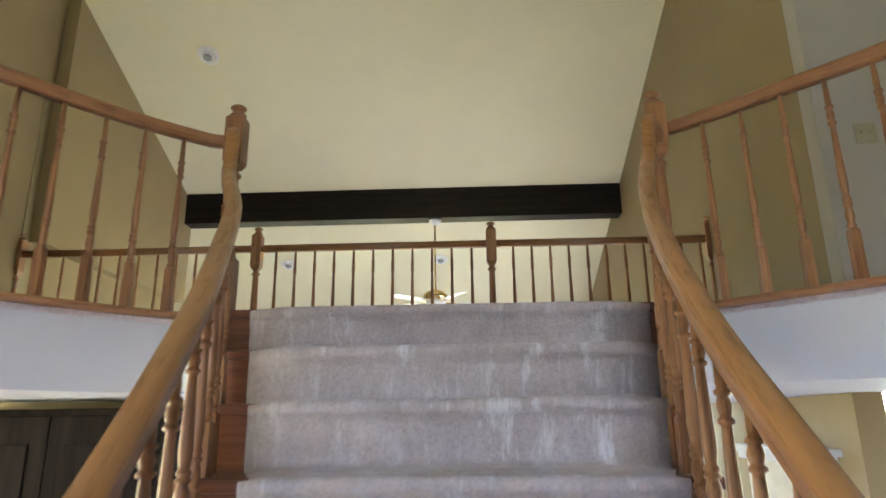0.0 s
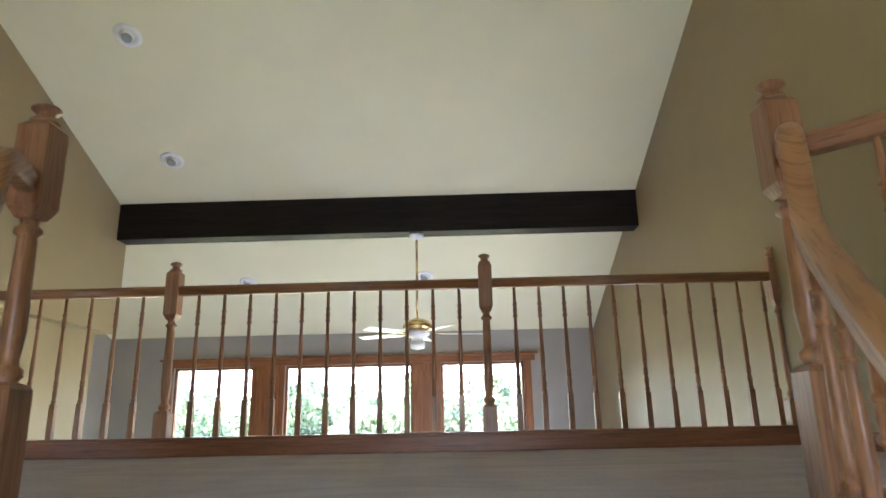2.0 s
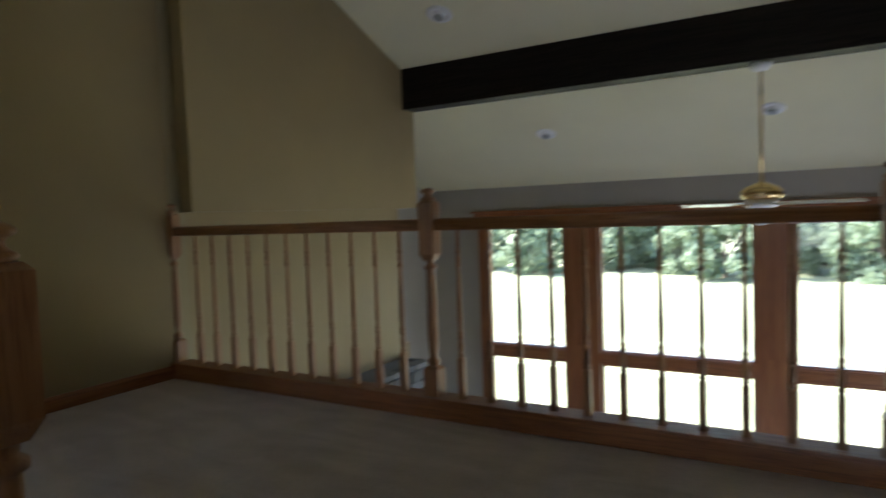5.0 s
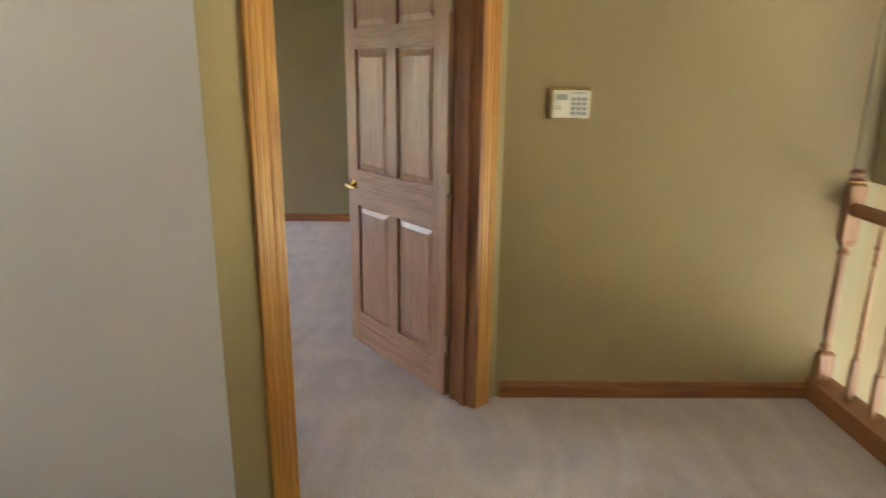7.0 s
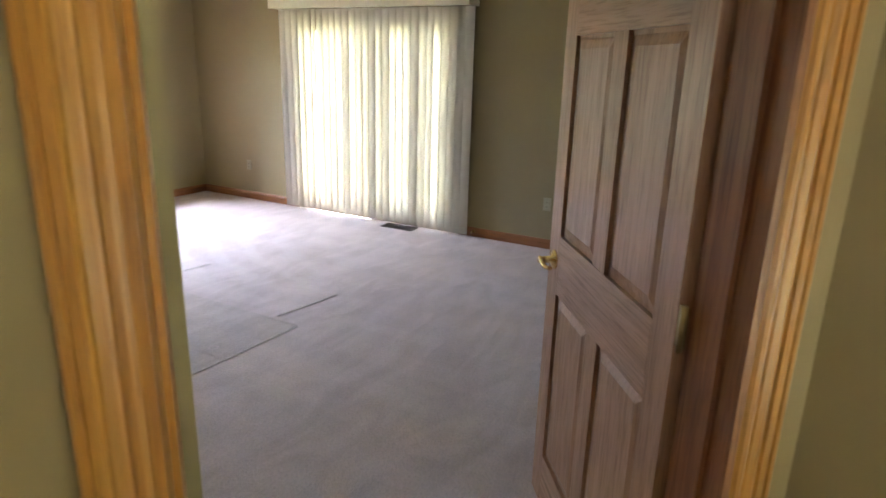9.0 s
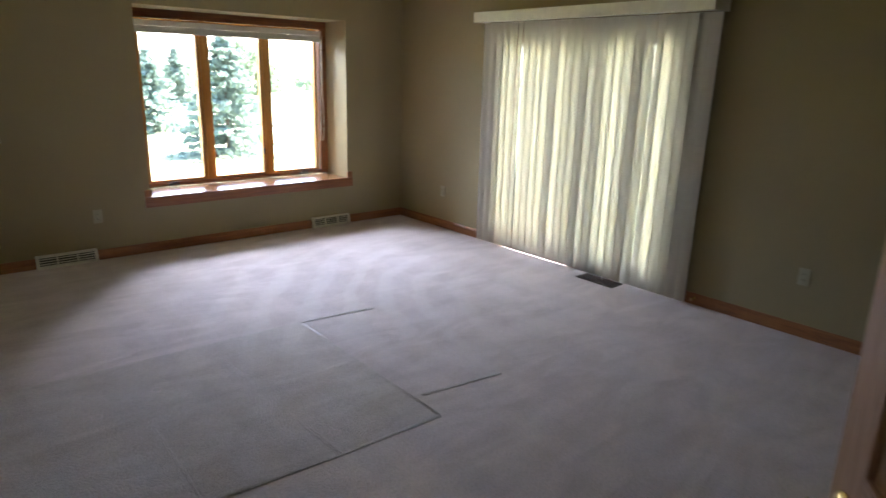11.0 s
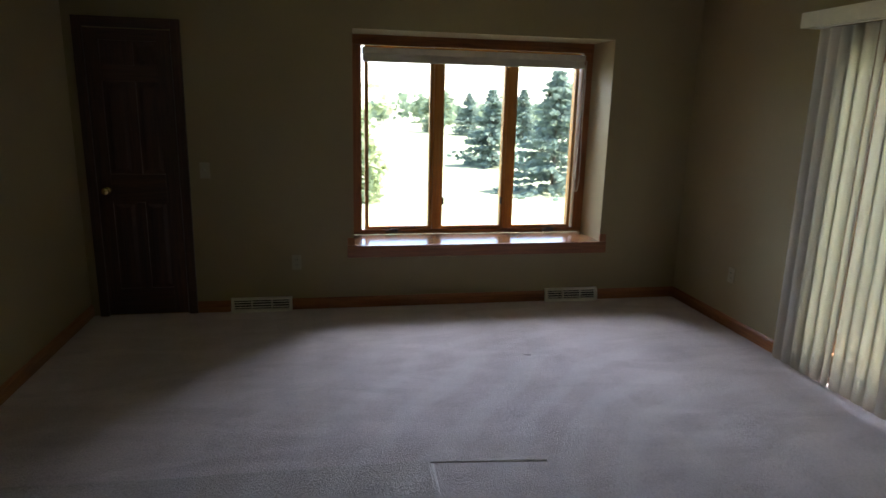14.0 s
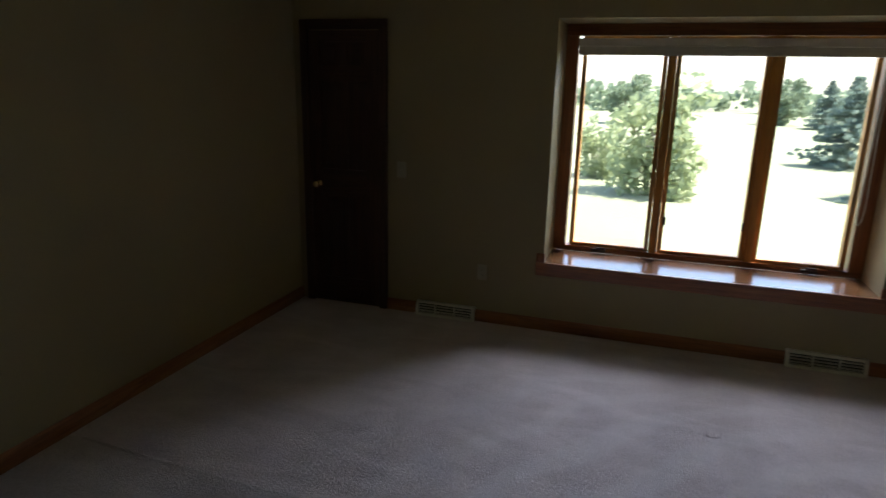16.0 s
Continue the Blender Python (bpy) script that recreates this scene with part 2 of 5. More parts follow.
M_GREYPLASTIC = plain("grey_plastic", (0.30, 0.31, 0.28), 0.4)
M_FANWHITE = plain("white_enamel", (0.80, 0.79, 0.74), 0.35)
M_SHADE = plain("cream_fabric_shade", (0.66, 0.62, 0.52), 0.9)


def translucent(name, colour, share):
    m, nt, b = mat(name)
    tr = nt.nodes.new("ShaderNodeBsdfTranslucent")
    v = coords(nt, (9, 9, 1.5))
    col = ramp(nt, noise_tex(nt, v, 2, 3), [(0.3, tuple(c * 0.95 for c in colour)), (0.7, colour)])
    nt.links.new(col, b.inputs["Base Color"])
    nt.links.new(col, tr.inputs[0])
    b.inputs["Roughness"].default_value = 0.6
    mx = nt.nodes.new("ShaderNodeMixShader")
    mx.inputs[0].default_value = share
    nt.links.new(b.outputs[0], mx.inputs[1])
    nt.links.new(tr.outputs[0], mx.inputs[2])
    nt.links.new(mx.outputs[0], nt.nodes["Material Output"].inputs[0])
    return m


M_SLAT = translucent("cream_vinyl_slat", (0.74, 0.69, 0.57), 0.04)


def glass(name):
    m, nt, b = mat(name)
    nt.nodes.remove(b)
    g = node(nt, "ShaderNodeBsdfGlossy", Roughness=0.02)
    t = nt.nodes.new("ShaderNodeBsdfTransparent")
    t.inputs[0].default_value = (0.96, 0.98, 0.97, 1)
    f = node(nt, "ShaderNodeFresnel", IOR=1.45)
    mx = nt.nodes.new("ShaderNodeMixShader")
    nt.links.new(f.outputs[0], mx.inputs[0])
    nt.links.new(t.outputs[0], mx.inputs[1])
    nt.links.new(g.outputs[0], mx.inputs[2])
    nt.links.new(mx.outputs[0], nt.nodes["Material Output"].inputs[0])
    return m


M_GLASS = glass("window_glass")


def varied(name, a, b_, rough=0.9, scale=6.0, leafy=True):
    m, nt, b = mat(name)
    rnd = nt.nodes.new("ShaderNodeNewGeometry").outputs["Random Per Island"]
    n = noise_tex(nt, coords(nt), scale, 4)
    col = mixc(nt, rnd, a, b_)
    col = mixc(nt, 0.5, col, ramp(nt, n, [(0.3, (0.7, 0.7, 0.7)), (0.7, (1, 1, 1))]), "MULTIPLY")
    nt.links.new(col, b.inputs["Base Color"])
    b.inputs["Roughness"].default_value = rough
    if leafy:
        tr = nt.nodes.new("ShaderNodeBsdfTranslucent")
        nt.links.new(col, tr.inputs[0])
        mx = nt.nodes.new("ShaderNodeMixShader")
        mx.inputs[0].default_value = 0.5
        nt.links.new(b.outputs[0], mx.inputs[1])
        nt.links.new(tr.outputs[0], mx.inputs[2])
        nt.links.new(mx.outputs[0], nt.nodes["Material Output"].inputs[0])
    else:
        bump(nt, n, 0.4, 0.02, b)
    return m


def pieces(name, a, b_, rough=0.85):
    """For separate pieces: the tone goes by each object."""
    m, nt, b = mat(name)
    rnd = nt.nodes.new("ShaderNodeObjectInfo").outputs["Random"]
    n = noise_tex(nt, coords(nt), 14, 4)
    col = mixc(nt, rnd, a, b_)
    col = mixc(nt, 0.6, col, ramp(nt, n, [(0.3, (0.5, 0.5, 0.5)), (0.7, (1, 1, 1))]), "MULTIPLY")
    nt.links.new(col, b.inputs["Base Color"])
    b.inputs["Roughness"].default_value = rough
    bump(nt, n, 0.6, 0.02, b)
    return m


M_STONE = pieces("field_stone", (0.05, 0.055, 0.065), (0.30, 0.29, 0.27))
M_MORTAR = paint("mortar", (0.20, 0.19, 0.18), 0.9)
M_SPRUCE = varied("spruce_needles", (0.16, 0.21, 0.165), (0.27, 0.34, 0.275))
M_LEAF = varied("broad_leaves", (0.17, 0.22, 0.14), (0.29, 0.35, 0.22))
M_WILLOW = varied("willow_leaves", (0.28, 0.33, 0.17), (0.44, 0.48, 0.27))
M_BARK = varied("bark", (0.08, 0.06, 0.045), (0.14, 0.11, 0.08), leafy=False)


def grass_mat():
    m, nt, b = mat("mown_lawn")
    v = coords(nt, world_space=True)
    n = noise_tex(nt, v, 0.12, 4)
    f = noise_tex(nt, v, 9.0, 4, 0.7)
    col = ramp(nt, n, [(0.3, (0.20, 0.215, 0.11)), (0.7, (0.26, 0.265, 0.15))])
    col = mixc(nt, 0.5, col, ramp(nt, f, [(0.3, (0.6, 0.6, 0.6)), (0.7, (1, 1, 1))]), "MULTIPLY")
    nt.links.new(col, b.inputs["Base Color"])
    b.inputs["Roughness"].default_value = 0.95
    bump(nt, f, 0.5, 0.05, b)
    return m


M_GRASS = grass_mat()


# ---- mesh helpers ----
def mesh_of(name, bm, material):
    me = bpy.data.meshes.new(name)
    bm.to_mesh(me)
    bm.free()
    for m in (material if isinstance(material, (list, tuple)) else [material]):
        me.materials.append(m)
    return me


def part(name, bm, material, parent=None, label="", m=None):
    me = bm if isinstance(bm, bpy.types.Mesh) else mesh_of(name, bm, material)
    ob = new(name, me)
    if parent:
        ob.parent = parent
    if m is not None:
        ob.matrix_basis = m
    return tagged(ob, label)


def empty(name, at=(0, 0, 0), rz=0.0, label="", category="", group="", kind=""):
    ob = new(name)
    ob.empty_display_size = 0.1
    ob.matrix_basis = pose(*at, 0, 0, rz)
    return tagged(ob, label, category, group, kind)


def box(bm, x0, x1, y0, y1, z0, z1, bevel=0.0, m=None):
    r = bmesh.ops.create_cube(bm, size=1.0)
    vs = r["verts"]
    for v in vs:
        v.co = Vector((x0 + (v.co.x + 0.5) * (x1 - x0), y0 + (v.co.y + 0.5) * (y1 - y0), z0 + (v.co.z + 0.5) * (z1 - z0)))
    if bevel:
        es = list({e for v in vs for e in v.link_edges})
        r = bmesh.ops.bevel(bm, geom=es, offset=bevel, segments=2, affect="EDGES", profile=0.7)
        vs = list({v for f in r["faces"] for v in f.verts} | {v for v in vs if v.is_valid})
    if m is not None:
        bmesh.ops.transform(bm, matrix=m, verts=[v for v in vs if v.is_valid])
    return vs


def boxes(*specs, bevel=0.0, m=None):
    bm = bmesh.new()
    for s in specs:
        box(bm, *s, bevel=bevel, m=m)
    return bm


def lathe(bm, profile, n=12, x=0.0, y=0.0):
    rings = []
    for r, z in profile:
        rings.append([bm.verts.new((x + r * math.cos(2 * math.pi * i / n), y + r * math.sin(2 * math.pi * i / n), z)) for i in range(n)])
    for a, b in zip(rings, rings[1:]):
        for i in range(n):
            f = bm.faces.new((a[i], a[(i + 1) % n], b[(i + 1) % n], b[i]))
            f.smooth = True
    bm.faces.new(rings[0][::-1])
    bm.faces.new(rings[-1])


def sweep(bm, path, profile, closed_ends=True):
    """A section (side, up) carried along a path; its up stays in the upright plane of the path."""
    pts = [Vector(p) for p in path]
    rings = []
    for i, p in enumerate(pts):
        d = (pts[min(i + 1, len(pts) - 1)] - pts[max(i - 1, 0)]).normalized()
        flat = Vector((d.x, d.y, 0))
        if flat.length < 1e-3:
            flat = Vector((pts[-1].x - pts[0].x, pts[-1].y - pts[0].y, 0))
        flat.normalize()
        side = Vector((flat.y, -flat.x, 0))
        up = side.cross(d).normalized()
        rings.append([bm.verts.new(p + side * a + up * b) for a, b in profile])
    n = len(profile)
    for a, b in zip(rings, rings[1:]):
        for i in range(n):
            f = bm.faces.new((a[i], a[(i + 1) % n], b[(i + 1) % n], b[i]))
            f.smooth = True
    if closed_ends:
        bm.faces.new(rings[0][::-1])
        bm.faces.new(rings[-1])
    bmesh.ops.recalc_face_normals(bm, faces=bm.faces)


def smooth_path(pts, steps=8):
    """A rounded line through the given places."""
    pts = [Vector(p) for p in pts]
    out = []
    for i in range(len(pts) - 1):
        p0, p1, p2, p3 = pts[max(i - 1, 0)], pts[i], pts[i + 1], pts[min(i + 2, len(pts) - 1)]
        for k in range(steps):
            t = k / steps
            out.append(0.5 * ((2 * p1) + (p2 - p0) * t + (2 * p0 - 5 * p1 + 4 * p2 - p3) * t * t + (3 * p1 - p0 - 3 * p2 + p3) * t ** 3))
    out.append(pts[-1])
    return out


def prism(bm, outline, z0, z1):
    lo = [bm.verts.new((x, y, z0)) for x, y in outline]
    hi = [bm.verts.new((x, y, z1)) for x, y in outline]
    n = len(outline)
    for i in range(n):
        bm.faces.new((lo[i], lo[(i + 1) % n], hi[(i + 1) % n], hi[i]))
    bm.faces.new(lo[::-1])
    bm.faces.new(hi)
    bmesh.ops.recalc_face_normals(bm, faces=bm.faces)


def wall(name, a, b, z0, z1, thick, material, openings=(), label=""):
    """A wall from a to b in plan, its face on the line and its thickness to the right of the way; openings (s0, s1, z0, z1) go through it."""
    ax, ay = a
    d = Vector((b[0] - ax, b[1] - ay, 0))
    length = d.length
    ang = math.degrees(math.atan2(d.y, d.x))
    bm = bmesh.new()
    xs = sorted({0.0, length, *[o[0] for o in openings], *[o[1] for o in openings]})
    for s0, s1 in zip(xs, xs[1:]):
        mid = (s0 + s1) / 2
        holes = sorted((o[2], o[3]) for o in openings if o[0] < mid < o[1])
        z = z0
        for h0, h1 in holes:
            if h0 > z:
                box(bm, s0, s1, -thick, 0, z, h0)
            z = h1
        if z < z1:
            box(bm, s0, s1, -thick, 0, z, z1)
    bmesh.ops.remove_doubles(bm, verts=bm.verts, dist=1e-4)
    ob = part(name, bm, material, None, label, pose(ax, ay, 0, 0, 0, ang))
    return tagged(ob, label, "wall", "", "structure")


# ---- structure: floors, walls, ceilings ----
FLOOR_LOW = -2.775
RISE, RUN = 0.185, 0.27
Y_TOP = 2.42
DIAG_A, DIAG_B = (-3.12, 3.309), (-2.11, 2.33)
X_WEST, X_EAST = -3.11, 2.51
X_STEP = -2.98
Y_GUARD = 4.92
LEFT_EDGE = smooth_path([(-0.49, 2.70, 0), (-0.74, 2.48, 0), (-0.92, 2.28, 0), (-1.06, 2.10, 0), (-1.18, 1.92, 0), (-1.34, 1.55, 0), (-1.42, 1.10, 0), (-1.45, 0.5, 0), (-1.45, -1.0, 0)], 5)
RIGHT_EDGE = smooth_path([(1.45, 2.70, 0), (1.70, 2.47, 0), (1.87, 2.30, 0), (2.02, 2.15, 0), (2.14, 2.02, 0), (2.40, 1.68, 0), (2.60, 1.25, 0), (2.70, 0.7, 0), (2.72, -1.0, 0)], 5)


def slab(name, outline, z0, z1, material, label, category):
    bm = bmesh.new()
    prism(bm, outline, z0, z1)
    return tagged(part(name, bm, material), label, category, "", "structure")


landing_outline = ([(X_EAST, Y_GUARD + 0.06), (X_WEST, Y_GUARD + 0.06), DIAG_A, DIAG_B, (-2.28, 0.30), (-2.28, -1.0)]
                   + [(p.x, p.y) for p in LEFT_EDGE[::-1]] + [(-0.50, Y_TOP), (1.48, Y_TOP)]
                   + [(p.x, p.y) for p in RIGHT_EDGE] + [(4.5, -1.0), (4.5, 3.25), (X_EAST, 3.25)])
slab("floor_landing", landing_outline, -0.02, 0.0, M_CARPET, "beige cut-pile carpet on the upper landing", "floor")
slab("floor_landing_structure", landing_outline, -0.30, -0.021, M_WHITE, "white painted underside and fascia of the landing", "floor structure")
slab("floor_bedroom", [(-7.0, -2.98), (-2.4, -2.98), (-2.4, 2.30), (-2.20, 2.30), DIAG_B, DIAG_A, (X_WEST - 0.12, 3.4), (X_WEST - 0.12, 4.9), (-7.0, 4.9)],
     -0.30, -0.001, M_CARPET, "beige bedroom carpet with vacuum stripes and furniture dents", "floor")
bm = bmesh.new()
box(bm, -4.6, 4.6, -4.0, 10.3, FLOOR_LOW - 0.2, FLOOR_LOW)
tagged(part("floor_lower", bm, M_CARPET), "carpeted floor of the lower storey", "floor", "", "structure")

wall("wall_west_landing", (X_WEST, 4.985), (X_WEST, 3.30), -0.3, 5.2, 0.12, M_KHAKI, label="khaki painted wall beside the landing")
wall("wall_west_low", (X_WEST, 7.66), (X_WEST, 3.2), FLOOR_LOW, -0.3, 0.12, M_KHAKI, label="khaki painted lower wall")
wall("wall_west_mid", (X_WEST, 7.50), (X_WEST, 4.985), -0.3, 1.09, 0.12, M_KHAKI, label="khaki painted wall above the fireplace")
bm = boxes((X_WEST - 0.12, X_STEP, 4.985, 7.70, 1.09, 5.2))
tagged(part("wall_west_upper", bm, M_KHAKI), "khaki painted upper wall stepping out over a ledge", "wall", "", "structure")
wall("wall_alcove_south", (-4.4, 7.66), (-3.19, 7.66), FLOOR_LOW, 4.0, 0.12, M_KHAKI, label="khaki painted return wall")
wall("wall_alcove_west", (-4.4, 10.15), (-4.4, 7.66), FLOOR_LOW, 3.0, 0.12, M_NORTH, label="taupe painted alcove wall")
# the low opening is unseen, added to go with the side fill lamp
wall("wall_east", (X_EAST, 3.372), (X_EAST, 10.3), FLOOR_LOW, 4.6, 0.15, M_KHAKI, [(2.6, 5.3, -2.3, -0.42)], label="tall khaki painted wall")
wall("wall_hall_south_face", (4.5, 3.25), (X_EAST, 3.25), -0.3, 4.6, 0.12, M_GREY, label="pale grey hall wall with a light switch")
wall("wall_hall_end", (4.5, -4.0), (4.5, 3.4), FLOOR_LOW, 5.2, 0.12, M_GREY, label="pale grey end wall")
dlen = math.dist(DIAG_A, DIAG_B)
DOOR_S0, DOOR_S1, DOOR_H = 0.171, 1.178, 2.04
wall("wall_diagonal", DIAG_A, DIAG_B, -0.0, 5.2, 0.12, M_KHAKI, [(DOOR_S0, DOOR_S1, 0.0, DOOR_H)], "khaki painted diagonal wall with the bedroom doorway")
wall("wall_grey_corner", DIAG_B, (-2.28, 0.30), -0.3, 5.2, 0.02, M_GREY, label="pale grey wall beside the bedroom door")
wall("wall_grey", (-2.28, 0.30), (-2.28, -4.0), FLOOR_LOW, 5.2, 0.02, M_GREY, label="pale grey hall wall")
wall("wall_entry", (-2.4, -4.0), (4.6, -4.0), FLOOR_LOW, 4.6, 0.15, M_GREY, [(2.3, 3.7, -0.9, 1.3)], "pale grey entry wall with a tall window")

# great room windows in the north wall
WIN_TOP, WIN_MID0, WIN_MID1, WIN_LOW = 0.91, -0.97, -0.84, -2.45
LIGHTS = [(-3.43, -2.30), (-1.85, -0.05), (0.34, 1.50)]
X0N = 2.70
ops = []
for l, r in LIGHTS:
    ops += [(X0N - r, X0N - l, WIN_LOW, WIN_MID0), (X0N - r, X0N - l, WIN_MID1, WIN_TOP)]
wall("wall_north", (X0N, 10.15), (-4.5, 10.15), FLOOR_LOW, 1.45, 0.16, M_NORTH, ops, "taupe painted wall round tall windows")


def slab_slope(name, x0, x1, y0, z0, y1, z1, t, material, label):
    bm = bmesh.new()
    vs = [bm.verts.new(p) for p in ((x0, y0, z0), (x1, y0, z0), (x1, y1, z1), (x0, y1, z1), (x0, y0, z0 + t), (x1, y0, z0 + t), (x1, y1, z1 + t), (x0, y1, z1 + t))]
    for q in ((0, 1, 2, 3), (7, 6, 5, 4), (0, 4, 5, 1), (1, 5, 6, 2), (2, 6, 7, 3), (3, 7, 4, 0)):
        bm.faces.new([vs[i] for i in q])
    bmesh.ops.recalc_face_normals(bm, faces=bm.faces)
    return tagged(part(name, bm, material), label, "ceiling", "", "structure")


SLOPE = 0.417


def ceil_z(y):
    return 1.35 + SLOPE * (10.15 - y)


slab_slope("ceiling_vault", -4.5, 4.7, 10.75, ceil_z(10.75), 1.0, ceil_z(1.0), 0.15, M_CEIL, "cream vaulted ceiling rising from the window wall")
slab_slope("ceiling_entry", -4.5, 4.7, 1.0, ceil_z(1.0), -4.2, 2.95, 0.15, M_CEIL, "cream vaulted ceiling over the entry")

# bedroom shell
# overhanging slab, unseen, added to keep direct sun off the blinds
tagged(part("sun_block_slab", boxes((-8.43, -7.15, -4.2, 5.4, 2.35, 2.5)), M_WHITE), "unseen white slab outside the patio door, added to block the sun", "eave", "", "structure")
BED_H = 2.42
W_X0, W_X1, W_Z0, W_Z1 = -6.29, -4.29, 0.47, 2.07
wall("wall_bed_south", (-2.3, -2.98), (-7.1, -2.98), -0.3, BED_H + 0.1, -0.49, M_BED,
     [(-2.3 - W_X1, -2.3 - W_X0, W_Z0, W_Z1)], "sage khaki bedroom wall with a deep-set window")
P_Y0, P_Y1, P_H = -1.48, 0.50, 2.0
wall("wall_bed_west", (-7.0, -3.4), (-7.0, 5.0), -0.3, BED_H + 0.1, -0.15, M_BED, [(P_Y0 + 3.4, P_Y1 + 3.4, 0.0, P_H)], "sage khaki bedroom wall behind the blinds")
wall("wall_bed_east", (-2.4, 2.42), (-2.4, -3.0), -0.3, BED_H + 0.1, -0.10, M_BED, label="sage khaki bedroom wall")
wall("wall_bed_north", (-7.1, 4.9), (-3.1, 4.9), -0.3, BED_H + 0.1, -0.12, M_BED, label="sage khaki bedroom end wall")
slab("ceiling_bedroom", [(-7.1, -3.05), (-2.38, -3.05), (-2.38, 2.45), (-3.12, 3.15), (-3.12, 5.0), (-7.1, 5.0)], BED_H, BED_H + 0.15, M_CEIL, "cream flat bedroom ceiling", "ceiling")


def base_run(a, b, h=0.085, t=0.016, flip=False, m_=None):
    """Baseboard along a wall's face, with a rounded top."""
    d = Vector((b[0] - a[0], b[1] - a[1], 0))
    bm = bmesh.new()
    s = -1 if flip else 1
    prof = [(0, 0), (0, h), (s * 0.006, h), (s * t * 0.8, h - 0.012), (s * t, h - 0.025), (s * t, 0)]
    rows = [[bm.verts.new((x, py, pz)) for py, pz in prof] for x in (0, d.length)]
    n = len(prof)
    for i in range(n):
        bm.faces.new((rows[0][i], rows[0][(i + 1) % n], rows[1][(i + 1) % n], rows[1][i]))
    bm.faces.new(rows[0])
    bm.faces.new(rows[1][::-1])
    bmesh.ops.recalc_face_normals(bm, faces=bm.faces)
    ob = part("baseboard", bm, M_TRIM[0], None, "", pose(a[0], a[1], 0.0, 0, 0, math.degrees(math.atan2(d.y, d.x))))
    return tagged(ob, "reddish oak baseboard along the wall", "baseboard", "", "structure")


base_run((X_WEST, 3.32), (X_WEST, 4.86), flip=True)
base_run((X_EAST, 3.27), (X_EAST, 4.86))
du = Vector((DIAG_B[0] - DIAG_A[0], DIAG_B[1] - DIAG_A[1])).normalized()


def diag(s, off=0.0):
    """A place on the diagonal wall: s along it, off out towards the landing."""
    return (DIAG_A[0] + du.x * s - du.y * off, DIAG_A[1] + du.y * s + du.x * off)


base_run(diag(DOOR_S1 + 0.094), diag(dlen))
base_run((-2.109, 2.33), (-2.279, 0.31))
base_run((X_EAST, 3.249), (4.4, 3.249), flip=True)
base_run((-3.13, -2.98), (-7.0, -2.98), flip=True)
base_run((-7.0, -2.98), (-7.0, -1.56), flip=True)
base_run((-7.0, 0.57), (-7.0, 4.9), flip=True)
base_run((-2.4, 2.4), (-2.4, -2.98), flip=True)

# ---- stairs ----
L_PTS = [(-0.48, 2.56), (-0.40, 2.43), (-0.26, 2.15), (-0.17, 1.95), (-0.10, 1.72), (-0.02, 1.43), (0.03, 1.18), (0.06, 1.0), (0.09, 0.8), (0.12, 0.4), (0.12, -2.0)]
R_PTS = [(1.40, 2.56), (1.32, 2.40), (1.23, 2.14), (1.16, 1.90), (1.12, 1.68), (1.08, 1.40), (1.06, 1.15), (1.06, 1.0), (1.05, 0.8), (1.04, 0.4), (1.04, -2.0)]


def side_x(pts, y):
    for (xa, ya), (xb, yb) in zip(pts, pts[1:]):
        if y >= yb:
            t = max(0.0, (ya - y) / (ya - yb))
            return xa + (xb - xa) * t
    return pts[-1][0]


C_L = [(-0.246, 2.39), (-0.142, 2.12), (-0.04, 1.85), (0.04, 1.58), (0.12, 1.31), (0.17, 1.04), (0.22, 0.77), (0.25, 0.4), (0.25, -2.0)]
C_R = [(1.269, 2.39), (1.208, 2.12), (1.143, 1.85), (1.09, 1.58), (1.04, 1.31), (0.99, 1.04), (0.96, 0.77), (0.94, 0.4), (0.94, -2.0)]
stairs = empty("stairs", (0.55, Y_TOP, 0), 0, "flared staircase with dark wood treads and a grey-beige carpet runner", "stairs", "", "structure")
N_STEPS = 15
for k in range(N_STEPS):
    z = -RISE * (k + 1)
    y1 = Y_TOP - RUN * k          # back of this tread
    y0 = y1 - RUN
    xl, xr = side_x(L_PTS, y0) - 0.06, side_x(R_PTS, y0) + 0.06
    cx = lambda v: v - 0.55
    if k < N_STEPS - 1:
        part("tread", boxes((cx(xl), cx(xr), y0 - 0.03 - Y_TOP, y1 - Y_TOP, z - 0.03, z), bevel=0.008), M_TREAD, stairs)
    xl1, xr1 = side_x(L_PTS, y1) - 0.05, side_x(R_PTS, y1) + 0.05
    part("riser", boxes((cx(xl1), cx(xr1), y1 - 0.008 - Y_TOP, y1 + 0.016 - Y_TOP, z, z + RISE - 0.03)), M_TREAD, stairs)
part("landing_nosing", boxes((-0.46 - 0.55, 1.44 - 0.55, -0.035, 0.02, -0.03, 0.001), bevel=0.008), M_TREAD, stairs)
# runner: one strip that follows risers, rounded nosings and treads
bm = bmesh.new()
prof = [(0.30, 0.006), (0.04, 0.006)]
for k in range(N_STEPS - 1):
    yb, zt = -RUN * k, -RISE * k
    for a in range(0, 181, 30):
        prof.append((yb - 0.03 - 0.022 * math.sin(radians(a)), zt - 0.014 + 0.022 * math.cos(radians(a))))
    prof += [(yb - 0.018, zt - 0.06), (yb - 0.014, zt - RISE + 0.03), (yb - 0.028, zt - RISE + 0.012)]
rows = []
